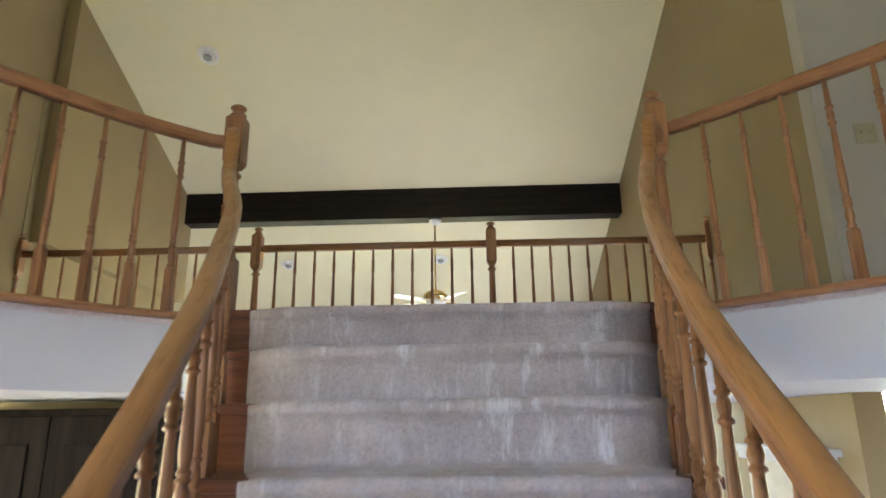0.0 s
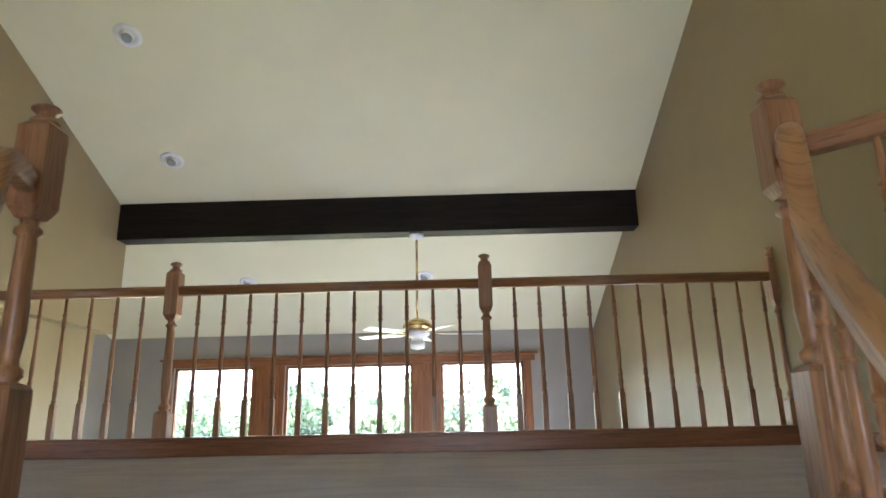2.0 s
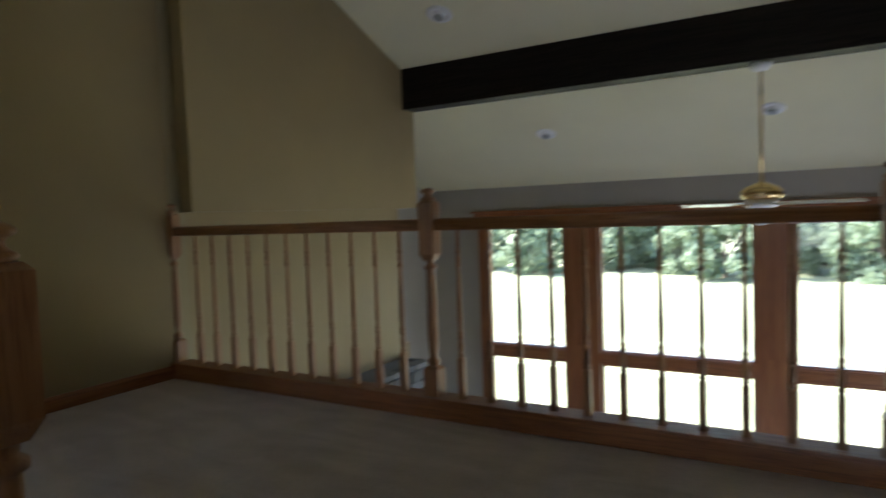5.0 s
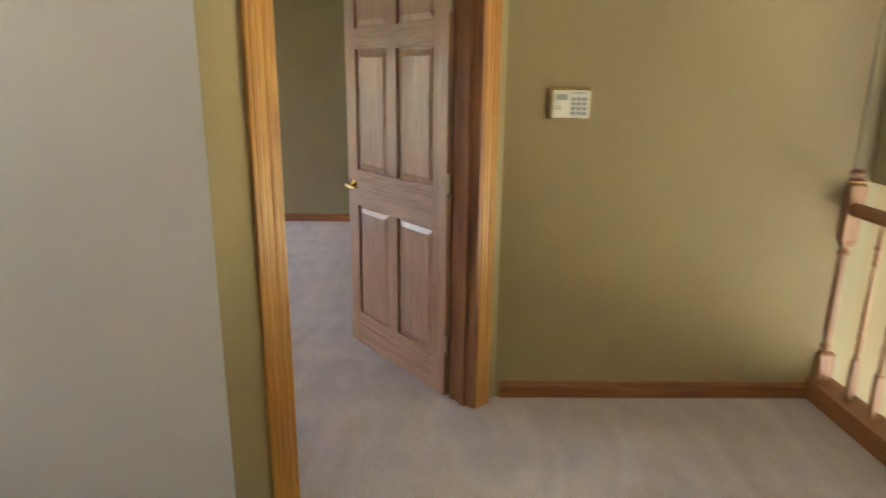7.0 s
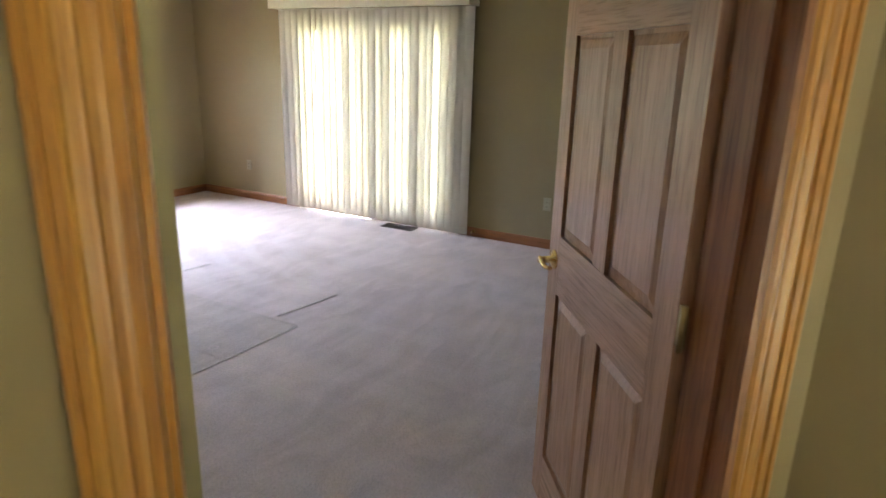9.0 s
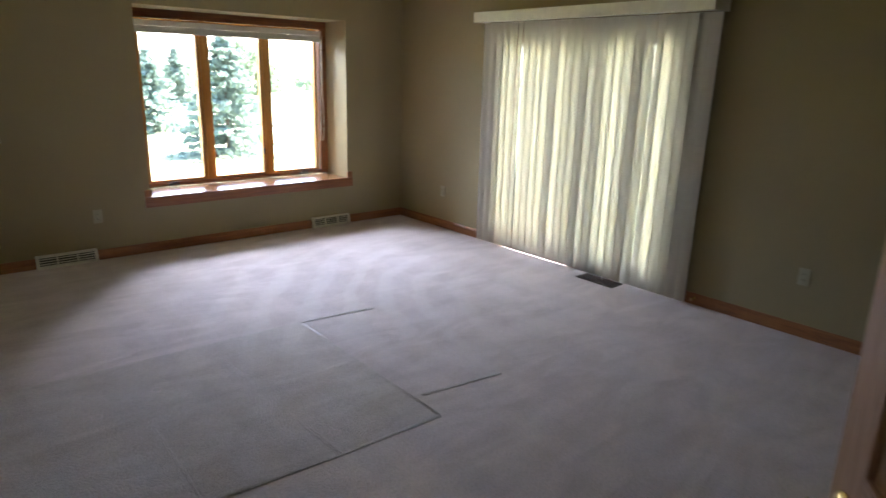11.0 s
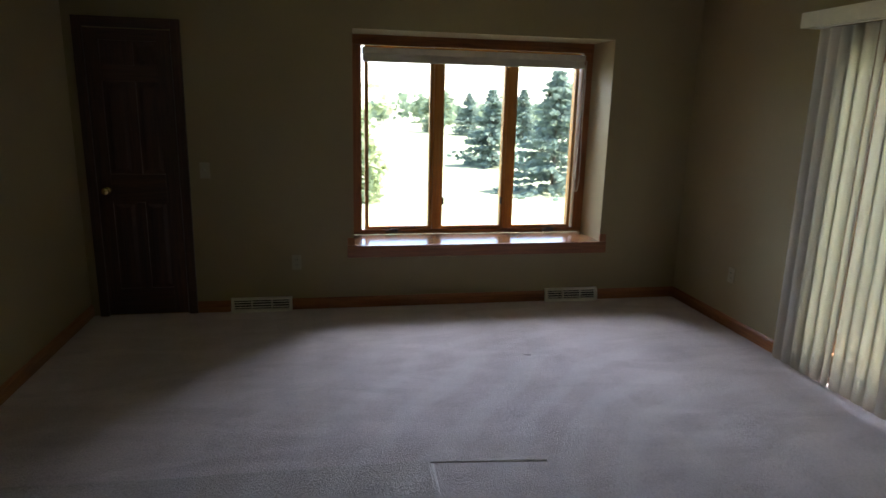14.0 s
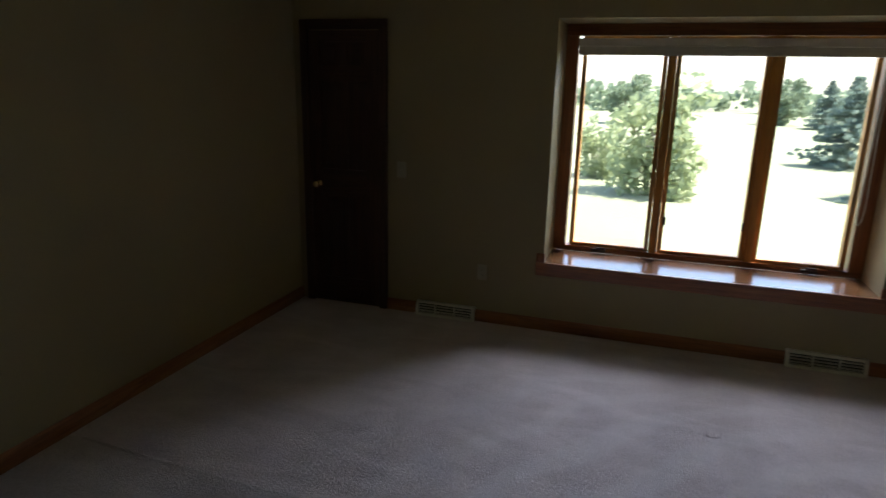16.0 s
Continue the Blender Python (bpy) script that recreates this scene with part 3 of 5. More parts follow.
for y, z in prof:
    yy = min(y + Y_TOP, Y_TOP)
    k = max(0, min(N_STEPS, round((Y_TOP - yy) / RUN)))
    xl, xr = side_x(C_L, min(yy, 2.39)), side_x(C_R, min(yy, 2.39))
    rows.append([bm.verts.new((xl + (xr - xl) * i / 12 - 0.55, y, z + (0 if 0 < i < 12 else -0.012))) for i in range(13)])
for a, b in zip(rows, rows[1:]):
    for i in range(12):
        f = bm.faces.new((a[i], a[i + 1], b[i + 1], b[i]))
        f.smooth = True
bmesh.ops.recalc_face_normals(bm, faces=bm.faces)
bmesh.ops.solidify(bm, geom=bm.faces[:], thickness=0.012)
part("carpet_runner", bm, M_STAIRCARPET, stairs, "grey-beige plush carpet runner")
for pts, sgn in ((L_PTS, -1), (R_PTS, 1)):
    bm = bmesh.new()
    lo, hi = [], []
    outline = [(side_x(pts, y) + sgn * 0.055, y) for y in (2.45, 2.2, 1.9, 1.6, 1.3, 1.0, 0.7, 0.4, -1.36)]
    for a in (0.0, 0.03):
        lo.append([bm.verts.new((x + sgn * a - 0.55, y - Y_TOP, -RISE / RUN * (Y_TOP - y) - 0.36)) for x, y in outline])
        hi.append([bm.verts.new((x + sgn * a - 0.55, y - Y_TOP, -RISE / RUN * (Y_TOP - y) - 0.01 - RISE * 0.9)) for x, y in outline])
    for i in range(len(outline) - 1):
        for q in ((lo[0][i], lo[0][i + 1], hi[0][i + 1], hi[0][i]), (lo[1][i], hi[1][i], hi[1][i + 1], lo[1][i + 1]),
                  (hi[0][i], hi[0][i + 1], hi[1][i + 1], hi[1][i]), (lo[0][i], lo[1][i], lo[1][i + 1], lo[0][i + 1])):
            bm.faces.new(q)
    bmesh.ops.recalc_face_normals(bm, faces=bm.faces)
    part("stringer", bm, M_WHITE, stairs, "white painted stringer")

# ---- railings ----
RAIL = [(a * 0.80, b * 0.86) for a, b in ((-0.030, -0.028), (-0.020, -0.034), (0.020, -0.034), (0.030, -0.028), (0.026, -0.010), (0.034, 0.004), (0.034, 0.016), (0.024, 0.030),
                                          (0.008, 0.036), (-0.008, 0.036), (-0.024, 0.030), (-0.034, 0.016), (-0.034, 0.004), (-0.026, -0.010))]


def turned(name, rows, material, n=16):
    """One turned piece: rows of (half-width, height, square?), the square ones flat-sided, all joined in one skin."""
    bm = bmesh.new()
    rings = []
    for r, z, square in rows:
        ring = []
        for i in range(n):
            c, s_ = math.cos(2 * math.pi * i / n), math.sin(2 * math.pi * i / n)
            k = r / max(abs(c), abs(s_)) if square else r
            ring.append(bm.verts.new((c * k, s_ * k, z)))
        rings.append(ring)
    for (a, b), (ra, rb) in zip(zip(rings, rings[1:]), zip(rows, rows[1:])):
        for i in range(n):
            bm.faces.new((a[i], a[(i + 1) % n], b[(i + 1) % n], b[i])).smooth = not (ra[2] or rb[2])
    bm.faces.new(rings[0][::-1])
    bm.faces.new(rings[-1])
    return mesh_of(name, bm, material)


def baluster_mesh(h, w=0.0155, name="baluster"):
    """Square foot, two groups of turned beads and a tapering shaft between and above them."""
    R = w
    rows = [(w * 1.02, 0, True), (w * 0.98, 0.232 * h, True), (w * 0.80, 0.240 * h, True)]
    for r, f in ((0.70, 0.243), (0.98, 0.250), (0.98, 0.260), (0.70, 0.268), (0.78, 0.278), (0.95, 0.300), (0.86, 0.322), (0.68, 0.340), (0.66, 0.346),
                 (0.98, 0.352), (0.98, 0.362), (0.68, 0.369), (0.94, 0.378), (0.94, 0.388), (0.66, 0.397), (0.74, 0.415), (0.88, 0.455), (0.86, 0.50),
                 (0.74, 0.60), (0.58, 0.735), (0.56, 0.752), (0.92, 0.759), (0.92, 0.770), (0.62, 0.778), (0.72, 0.788), (0.86, 0.805), (0.74, 0.822), (0.60, 0.836),
                 (0.92, 0.843), (0.92, 0.853), (0.58, 0.861), (0.66, 0.880), (0.62, 0.91), (0.50, 1.0)):
        rows.append((R * r, f * h, False))
    return turned(name, rows, M_OAK[2])


def newel_mesh(h0, blk0, blk1, top, w=0.042, half=False):
    """Foot block to h0, turned shaft, upper block from blk0 to blk1 and a mushroom finial up to top."""
    R = w * 0.86
    s0, s1 = h0 + 0.015, blk0 - 0.01
    L = s1 - s0
    rows = [(w, 0, True), (w, h0, True), (w * 0.72, h0 + 0.014, True)]
    rows += [(r, z, False) for r, z in ((R * 0.72, s0 + 0.002), (R * 0.98, s0 + 0.015), (R * 0.98, s0 + 0.03), (R * 0.62, s0 + 0.042), (R * 0.60, s0 + 0.06), (R * 0.74, s0 + 0.10),
             (R * 0.80, s0 + 0.3 * L), (R * 0.66, s0 + 0.85 * L), (R * 0.62, s1 - 0.05), (R * 0.95, s1 - 0.042), (R * 0.95, s1 - 0.03), (R * 0.6, s1 - 0.02), (R * 0.66, s1 - 0.004))]
    rows += [(w * 0.62, blk0 - 0.012, True), (w, blk0 + 0.02, True), (w, blk1 - 0.012, True), (w * 0.74, blk1, True)]
    f = top - blk1
    rows += [(w * r, blk1 + f * k, False) for r, k in ((0.74, 0.01), (0.88, 0.06), (0.92, 0.14), (0.84, 0.22), (0.66, 0.28), (0.54, 0.38), (0.52, 0.48), (0.62, 0.57), (0.82, 0.64), (0.90, 0.71),
             (0.88, 0.78), (0.70, 0.88), (0.42, 0.96), (0.05, 1.0))]
    me = turned("newel", rows, M_OAK[2])
    if half:
        bm = bmesh.new()
        bm.from_mesh(me)
        geom = bm.verts[:] + bm.edges[:] + bm.faces[:]
        bmesh.ops.bisect_plane(bm, geom=geom, plane_co=(0, 0, 0), plane_no=(-1, 0, 0), clear_outer=True)
        bmesh.ops.holes_fill(bm, edges=[e for e in bm.edges if e.is_boundary])
        me = mesh_of("half_newel", bm, M_OAK[2])
    return me


GX1, GX2 = -1.116, 0.784
guard = empty("guard_railing", (0, Y_GUARD, 0), 0, "honey oak guard railing with turned balusters along the landing edge", "railing", "oak railings")
BAL = baluster_mesh(0.86)
NEWEL = newel_mesh(0.14, 0.70, 0.985, 1.050, 0.040)
HALF = newel_mesh(0.14, 0.70, 0.985, 1.050, 0.036, True)
part("plinth", boxes((X_WEST, X_EAST, -0.062, 0.05, 0.0, 0.088), bevel=0.005), M_TRIM[0], guard, "reddish oak plinth board")
part("plinth_cap", boxes((X_WEST, X_EAST, -0.07, 0.066, 0.088, 0.106), bevel=0.006), M_TRIM[0], guard)
for a, b in ((X_WEST + 0.02, GX1 - 0.03), (GX1 + 0.03, GX2 - 0.03), (GX2 + 0.03, X_EAST - 0.02)):
    bm = bmesh.new()
    sweep(bm, [(a, 0, 0.965), (b, 0, 0.965)], RAIL)
    part("top_rail", bm, M_OAK[0], guard)
for first, step in ((GX1 - 0.185, -0.1585), (GX1 + 0.1583, 0.1583), (GX2 + 0.173, 0.1475)):
    for i in range(11):
        part("baluster", BAL, None, guard, "", pose(first + step * i, 0, 0.104))
for x in (GX1, GX2):
    part("newel", NEWEL, None, guard, "", pose(x, 0, 0.10))
part("half_newel", HALF, None, guard, "", pose(X_WEST, 0, 0.10))
part("half_newel", HALF, None, guard, "", pose(X_EAST, 0, 0.10, 0, 0, 180))

NEWEL_TOP = newel_mesh(0.28, 0.72, 0.970, 1.032, 0.042)
BAL_STAIR = baluster_mesh(0.80, 0.0175, "stair_baluster")
for side, pts, edge, nx in (("west", L_PTS, LEFT_EDGE, -0.47), ("east", R_PTS, RIGHT_EDGE, 1.455)):
    sg = -1 if side == "west" else 1
    # level balcony railing
    rail_ob = empty("balcony_railing", (nx, 2.68, 0), 0, "curved honey oak balcony railing with turned balusters", "railing", "oak railings")
    inv = Matrix.Translation((-nx, -2.68, 0))
    path = [Vector((p.x, p.y, 0)) for p in edge]
    inset = [p + Vector((0, 0.03, 0)) for p in path]
    bm = bmesh.new()
    sweep(bm, [inv @ (p + Vector((0, 0, 0.845))) for p in [Vector((nx + sg * 0.02, 2.69, 0))] + inset[2:]], RAIL)
    part("top_rail", bm, M_RAIL, rail_ob)
    bm = bmesh.new()
    sweep(bm, [inv @ (p + Vector((0, -0.01, 0.012))) for p in path], [(-0.045, -0.012), (0.045, -0.012), (0.054, 0.0), (0.045, 0.014), (-0.045, 0.014), (-0.054, 0.0)])
    part("edge_moulding", bm, M_RAIL, rail_ob)
    acc, nxt = 0.0, 0.235
    for p, q in zip(inset, inset[1:]):
        seg = (q - p).length
        while acc + seg >= nxt:
            c = p + (q - p) * ((nxt - acc) / seg)
            part("baluster", BAL, None, rail_ob, "", inv @ Matrix.Translation((c.x, c.y, 0.03)) @ Matrix.Diagonal((1.08, 1.08, 0.92, 1)))
            nxt += 0.16
        acc += seg
    part("newel", NEWEL_TOP, None, rail_ob, "", pose(0, 0, 0))
    # raking stair railing
    stair_rail = empty("stair_railing", (nx, Y_TOP, 0), 0, "swooping honey oak stair handrail with close-set turned balusters", "railing", "oak railings")
    inv = Matrix.Translation((-nx, -Y_TOP, 0))
    ys = [-1.2, -0.6, 0.0, 0.4, 0.7, 0.95, 1.2, 1.45, 1.7, 1.95, 2.15, 2.33]
    line = [(side_x(pts, y), y, -0.74 * (Y_TOP - y) + 0.585) for y in ys]
    # goose-neck: a short upright leg, then a level stub into the newel
    leg_x = side_x(pts, 2.33)
    line += [(leg_x + (nx - leg_x) * (y - 2.33) / 0.32, y, z) for y, z in ((2.392, 0.592), (2.420, 0.680), (2.440, 0.745), (2.480, 0.786), (2.550, 0.797), (2.650, 0.797))]
    bm = bmesh.new()
    sweep(bm, [inv @ p for p in smooth_path(line, 8)], RAIL)
    part("handrail", bm, M_RAKE, stair_rail)
    for k in range(N_STEPS - 1):
        for j in (0.25, 0.75):
            y = Y_TOP - RUN * (k + j)
            zt = -RISE * (k + 1)
            top = -0.74 * (Y_TOP - y) + 0.565
            part("baluster", BAL_STAIR, None, stair_rail, "", inv @ Matrix.Translation((side_x(pts, y), y, zt)) @ Matrix.Diagonal((1, 1, (top - zt) / 0.80, 1)))

# ---- beam, ceiling lights, fan ----
tagged(part("ceiling_beam", boxes((X_STEP, X_EAST, 0, 0.22, 2.06, ceil_z(7.52) + 0.02), bevel=0.008), M_BEAM, None, "", pose(0, 7.50, 0)),
       "dark brown stained timber beam spanning below the vaulted ceiling", "beam", "", "structure")


def can_light(x, y):
    tilt = -math.degrees(math.atan(SLOPE))
    ob = empty("recessed_light", (x, y, ceil_z(y)), 0, "small white recessed eyeball ceiling light", "ceiling light", "recessed lights")
    ob.matrix_basis = pose(x, y, ceil_z(y), tilt, 0, 0) @ Matrix.Scale(1.25, 4)
    bm = bmesh.new()
    n = 24
    prof = [(0.052, -0.002), (0.055, -0.010), (0.075, -0.011), (0.088, -0.006), (0.092, 0.004), (0.052, 0.004)]
    rings = [[bm.verts.new((r * math.cos(2 * math.pi * i / n), r * math.sin(2 * math.pi * i / n), z)) for i in range(n)] for r, z in prof]
    for a, b in zip(rings, rings[1:] + rings[:1]):
        for i in range(n):
            bm.faces.new((a[i], a[(i + 1) % n], b[(i + 1) % n], b[i])).smooth = True
    bmesh.ops.recalc_face_normals(bm, faces=bm.faces)
    part("trim_ring", bm, M_FANWHITE, ob)
    bm = bmesh.new()
    bmesh.ops.create_uvsphere(bm, u_segments=20, v_segments=10, radius=0.05)
    for f in bm.faces:
        f.smooth = True
    part("eyeball", bm, M_FANWHITE, ob, "white eyeball", pose(0, 0, 0.012))
    bm = bmesh.new()
    lathe(bm, [(0.030, -0.048), (0.034, -0.044), (0.034, -0.034)], 20)
    part("lamp_face", bm, M_GREYPLASTIC, ob, "unlit grey lamp face", pose(0, 0, 0.010))


for x, y in ((-2.01, 5.62), (-2.18, 6.92), (-2.03, 8.92), (0.20, 8.88)):
    can_light(x, y)

fan = empty("ceiling_fan", (0.19, 7.62, 2.06), 0, "white and brass ceiling fan hanging on a long rod", "ceiling fan")
bm = bmesh.new()
lathe(bm, [(0.075, 0.0), (0.078, -0.02), (0.055, -0.05), (0.02, -0.06)], 24)
part("canopy", bm, M_FANWHITE, fan, "white canopy")
bm = bmesh.new()
lathe(bm, [(0.012, -0.055), (0.012, -0.95)], 10)
part("rod", bm, M_BRASS, fan, "brass rod")
bm = bmesh.new()
lathe(bm, [(0.02, -0.885), (0.055, -0.90), (0.115, -0.925), (0.145, -0.955), (0.150, -0.985), (0.135, -1.01), (0.10, -1.02)], 28)
part("motor", bm, M_BRASS, fan, "polished brass motor housing")
bm = bmesh.new()
lathe(bm, [(0.10, -1.018), (0.125, -1.03), (0.125, -1.065), (0.09, -1.085), (0.062, -1.10), (0.062, -1.135), (0.075, -1.15), (0.070, -1.20), (0.02, -1.215)], 28)
part("hub", bm, M_FANWHITE, fan, "white hub and switch housing")
for i in range(5):
    a = 72 * i + 12
    bm = boxes((0.21, 0.68, -0.06, 0.06, -1.055, -1.047), bevel=0.003, m=pose(0, 0, 0, 0, 0, a) @ pose(0, 0, -1.05, 9, 0, 0) @ pose(0, 0, 1.05))
    blade = part("blade", bm, M_FANWHITE, fan)
    part("blade_iron", boxes((0.10, 0.27, -0.018, 0.018, -1.062, -1.056), bevel=0.002, m=pose(0, 0, 0, 0, 0, a)), M_BRASS, blade)

# ---- great room windows ----
for i, (l, r) in enumerate(LIGHTS):
    win = empty("window_%d" % (i + 1), ((l + r) / 2, 10.15, 0), 0, "tall oak-framed window above a fixed lower pane", "window", "great room windows", "structure")
    w = (r - l) / 2
    for z0, z1, nm in ((WIN_MID1, WIN_TOP, "upper"), (WIN_LOW, WIN_MID0, "lower")):
        fr = boxes((-w, -w + 0.035, 0.03, 0.10, z0, z1), (w - 0.035, w, 0.03, 0.10, z0, z1), (-w + 0.035, w - 0.035, 0.03, 0.10, z0, z0 + 0.035), (-w + 0.035, w - 0.035, 0.03, 0.10, z1 - 0.035, z1))
        sash = part("sash", fr, M_TRIM[2], win)
        gp = part("pane", boxes((-w + 0.03, w - 0.03, 0.062, 0.068, z0 + 0.03, z1 - 0.03)), M_GLASS, sash, "clear glass pane")
        gp.visible_shadow = False
casing = empty("window_casing", (0, 10.15, 0), 0, "wide oak casing round the row of tall windows", "window casing", "", "structure")
part("head_casing", boxes((-3.60, 1.66, -0.03, -0.002, 0.915, 1.005), bevel=0.006), M_TRIM[0], casing)
part("head_cap", boxes((-3.64, 1.70, -0.05, -0.002, 1.005, 1.035), bevel=0.008), M_TRIM[0], casing)
for l, r in ((-3.54, -3.43), (-2.30, -1.85), (-0.05, 0.34), (1.50, 1.60)):
    part("mullion", boxes((l, r, -0.025, -0.002, FLOOR_LOW, 0.914), bevel=0.006), M_TRIM[2], casing)
    if r - l > 0.2:
        part("mullion_panel", boxes((l + 0.08, r - 0.08, -0.034, -0.0255, -0.75, 0.80), bevel=0.004), M_TRIM[2], casing)
for l, r in LIGHTS:
    part("transom", boxes((l, r, -0.022, -0.002, WIN_MID0, WIN_MID1), bevel=0.005), M_TRIM[0], casing)
    part("transom_sill", boxes((l + 0.004, r - 0.004, -0.012, 0.03, WIN_MID1, WIN_MID1 + 0.018), bevel=0.004), M_TRIM[0], casing)

# ---- bedroom door ----
ang_d = math.degrees(math.atan2(du.y, du.x))
frame_d = empty("door_frame", (*DIAG_A, 0), ang_d, "honey oak door casing and jamb round the bedroom doorway", "door frame", "", "structure")
def moulded(a, b, y0, out, lo, hi, along="z"):
    """A casing board with a fluted face: a its outer edge, b its inner edge, standing out from y0; it runs from lo to hi."""
    flutes = [(0, 0), (0, 0.016), (0.05, 0.019), (0.14, 0.019), (0.18, 0.015), (0.22, 0.018), (0.38, 0.018), (0.43, 0.013), (0.50, 0.0145), (0.66, 0.012), (0.72, 0.009), (0.78, 0.0125), (0.90, 0.012), (1, 0.007), (1, 0)]
    bm = bmesh.new()
    rows = []
    for end in (lo, hi):
        row = []
        for u, d in flutes:
            p, y = a + (b - a) * u, y0 + out * d
            row.append(bm.verts.new((p, y, end) if along == "z" else (end, y, p)))
        rows.append(row)
    n = len(flutes)
    for i in range(n):
        bm.faces.new((rows[0][i], rows[0][(i + 1) % n], rows[1][(i + 1) % n], rows[1][i]))
    bm.faces.new(rows[0])
    bm.faces.new(rows[1][::-1])
    bmesh.ops.recalc_face_normals(bm, faces=bm.faces)
    return bm


for s0, s1 in ((DOOR_S0 - 0.093, DOOR_S0 - 0.004), (DOOR_S1 + 0.093, DOOR_S1 + 0.004)):
    part("casing", moulded(s0, s1, 0.002, 1, 0, DOOR_H + 0.093), M_CASING[2], frame_d)
    part("casing", moulded(s0, s1, -0.122, -1, 0, DOOR_H + 0.093), M_CASING[2], frame_d)
part("head_casing", moulded(DOOR_H + 0.093, DOOR_H + 0.004, 0.002, 1, DOOR_S0 - 0.004, DOOR_S1 + 0.004, "x"), M_CASING[0], frame_d)
part("head_casing", moulded(DOOR_H + 0.093, DOOR_H + 0.004, -0.122, -1, DOOR_S0 - 0.004, DOOR_S1 + 0.004, "x"), M_CASING[0], frame_d)
part("jamb", boxes((DOOR_S0 - 0.004, DOOR_S0 + 0.014, -0.150, 0.010, 0, DOOR_H), bevel=0.002), M_TRIM[2], frame_d)
part("jamb", boxes((DOOR_S1 - 0.014, DOOR_S1 + 0.004, -0.121, 0.010, 0, DOOR_H), bevel=0.002), M_CASING[2], frame_d)
part("head_jamb", boxes((DOOR_S0 + 0.014, DOOR_S1 - 0.014, -0.121, 0.010, DOOR_H - 0.016, DOOR_H + 0.002)), M_CASING[0], frame_d)
part("stop", boxes((DOOR_S0 + 0.014, DOOR_S0 + 0.026, -0.080, -0.045, 0, DOOR_H - 0.016)), M_TRIM[2], frame_d)
part("stop", boxes((DOOR_S1 - 0.026, DOOR_S1 - 0.014, -0.080, -0.045, 0, DOOR_H - 0.016)), M_CASING[2], frame_d)


def panel_door(name, w, h, mats, label, rows, stile=0.105, mull=0.09, t=0.035, columns=2):
    """A framed door: stiles, rails and raised panels, hung on its left edge."""
    ob = empty(name, (0, 0, 0), 0, label, "door", "", "structure")
    part("stile", boxes((0, stile, -t / 2, t / 2, 0.012, h), bevel=0.002), mats[2], ob)
    part("stile", boxes((w - stile, w, -t / 2, t / 2, 0.012, h), bevel=0.002), mats[2], ob)
    zs = [0.012] + [z for r in rows for z in r] + [h]
    for a, b in zip(zs[0::2], zs[1::2]):
        part("rail", boxes((stile, w - stile, -t / 2, t / 2, a, b), bevel=0.002), mats[0], ob)
    cols = []
    inner = w - 2 * stile
    cw = (inner - mull * (columns - 1)) / columns
    for c in range(columns):
        cols.append((stile + c * (cw + mull), stile + c * (cw + mull) + cw))
    for a, b in rows:
        for c in range(columns - 1):
            part("mullion", boxes((cols[c][1], cols[c + 1][0], -t / 2, t / 2, a, b), bevel=0.002), mats[2], ob)
        for x0, x1 in cols:
            bm = bmesh.new()
            box(bm, x0, x1, -0.006, 0.006, a, b)
            for sg in (-1, 1):
                e, d0, d1 = 0.038, 0.006, 0.0135
                lo = [bm.verts.new((x, sg * d0 * 1.02, z)) for x, z in ((x0 + 0.012, a + 0.012), (x1 - 0.012, a + 0.012), (x1 - 0.012, b - 0.012), (x0 + 0.012, b - 0.012))]
                hi = [bm.verts.new((x, sg * d1, z)) for x, z in ((x0 + e, a + e), (x1 - e, a + e), (x1 - e, b - e), (x0 + e, b - e))]
                for i in range(4):
                    bm.faces.new((lo[i], lo[(i + 1) % 4], hi[(i + 1) % 4], hi[i]))
                bm.faces.new(hi)
            bmesh.ops.recalc_face_normals(bm, faces=bm.faces)
            part("panel", bm, mats[2], ob)
    return ob


def lever(parent, x, z, t=0.035, sgn=-1):
    for sy in (-1, 1):
        bm = bmesh.new()
        lathe(bm, [(0.033, 0.0), (0.033, 0.004), (0.026, 0.010), (0.012, 0.014), (0.011, 0.045), (0.014, 0.052), (0.010, 0.058)], 20)
        m_ = pose(x, sy * t / 2, z, -90 * sy, 0, 0)
        bmesh.ops.transform(bm, matrix=m_, verts=bm.verts)
        h = part("handle", bm, M_BRASS, parent, "polished brass lever handle")
        bm = bmesh.new()
        sec = [(0.009 * math.cos(a * math.pi / 4), 0.007 * math.sin(a * math.pi / 4)) for a in range(8)]
        y = sy * (t / 2 + 0.048)
        sweep(bm, smooth_path([(x, y, z), (x + sgn * 0.03, y + sy * 0.006, z + 0.004), (x + sgn * 0.07, y + sy * 0.004, z - 0.004), (x + sgn * 0.105, y, z + 0.004)], 4), sec)
        part("lever", bm, M_BRASS, h)


ROWS6 = [(0.207, 0.835), (1.035, 1.66), (1.765, 1.925)]
door1 = panel_door("door_1", 0.90, 2.02, M_DOOR, "open six-panel oak door with brass lever handle", ROWS6)
hx, hy = diag(0.190, -0.128)
LEAF = 216.4
door1.matrix_basis = pose(hx - 0.03, hy - 0.024, 0, 0, 0, LEAF)
lever(door1, 0.835, 0.945)
for z in (0.24, 1.02, 1.80):
    bm = boxes((-0.022, 0.004, 0.004, 0.016, z, z + 0.09), bevel=0.002)
    lathe(bm, [(0.007, z - 0.006), (0.007, z + 0.096)], 8, -0.022, 0.016)
    part("hinge", bm, M_HINGE, door1, "aged brass hinge")

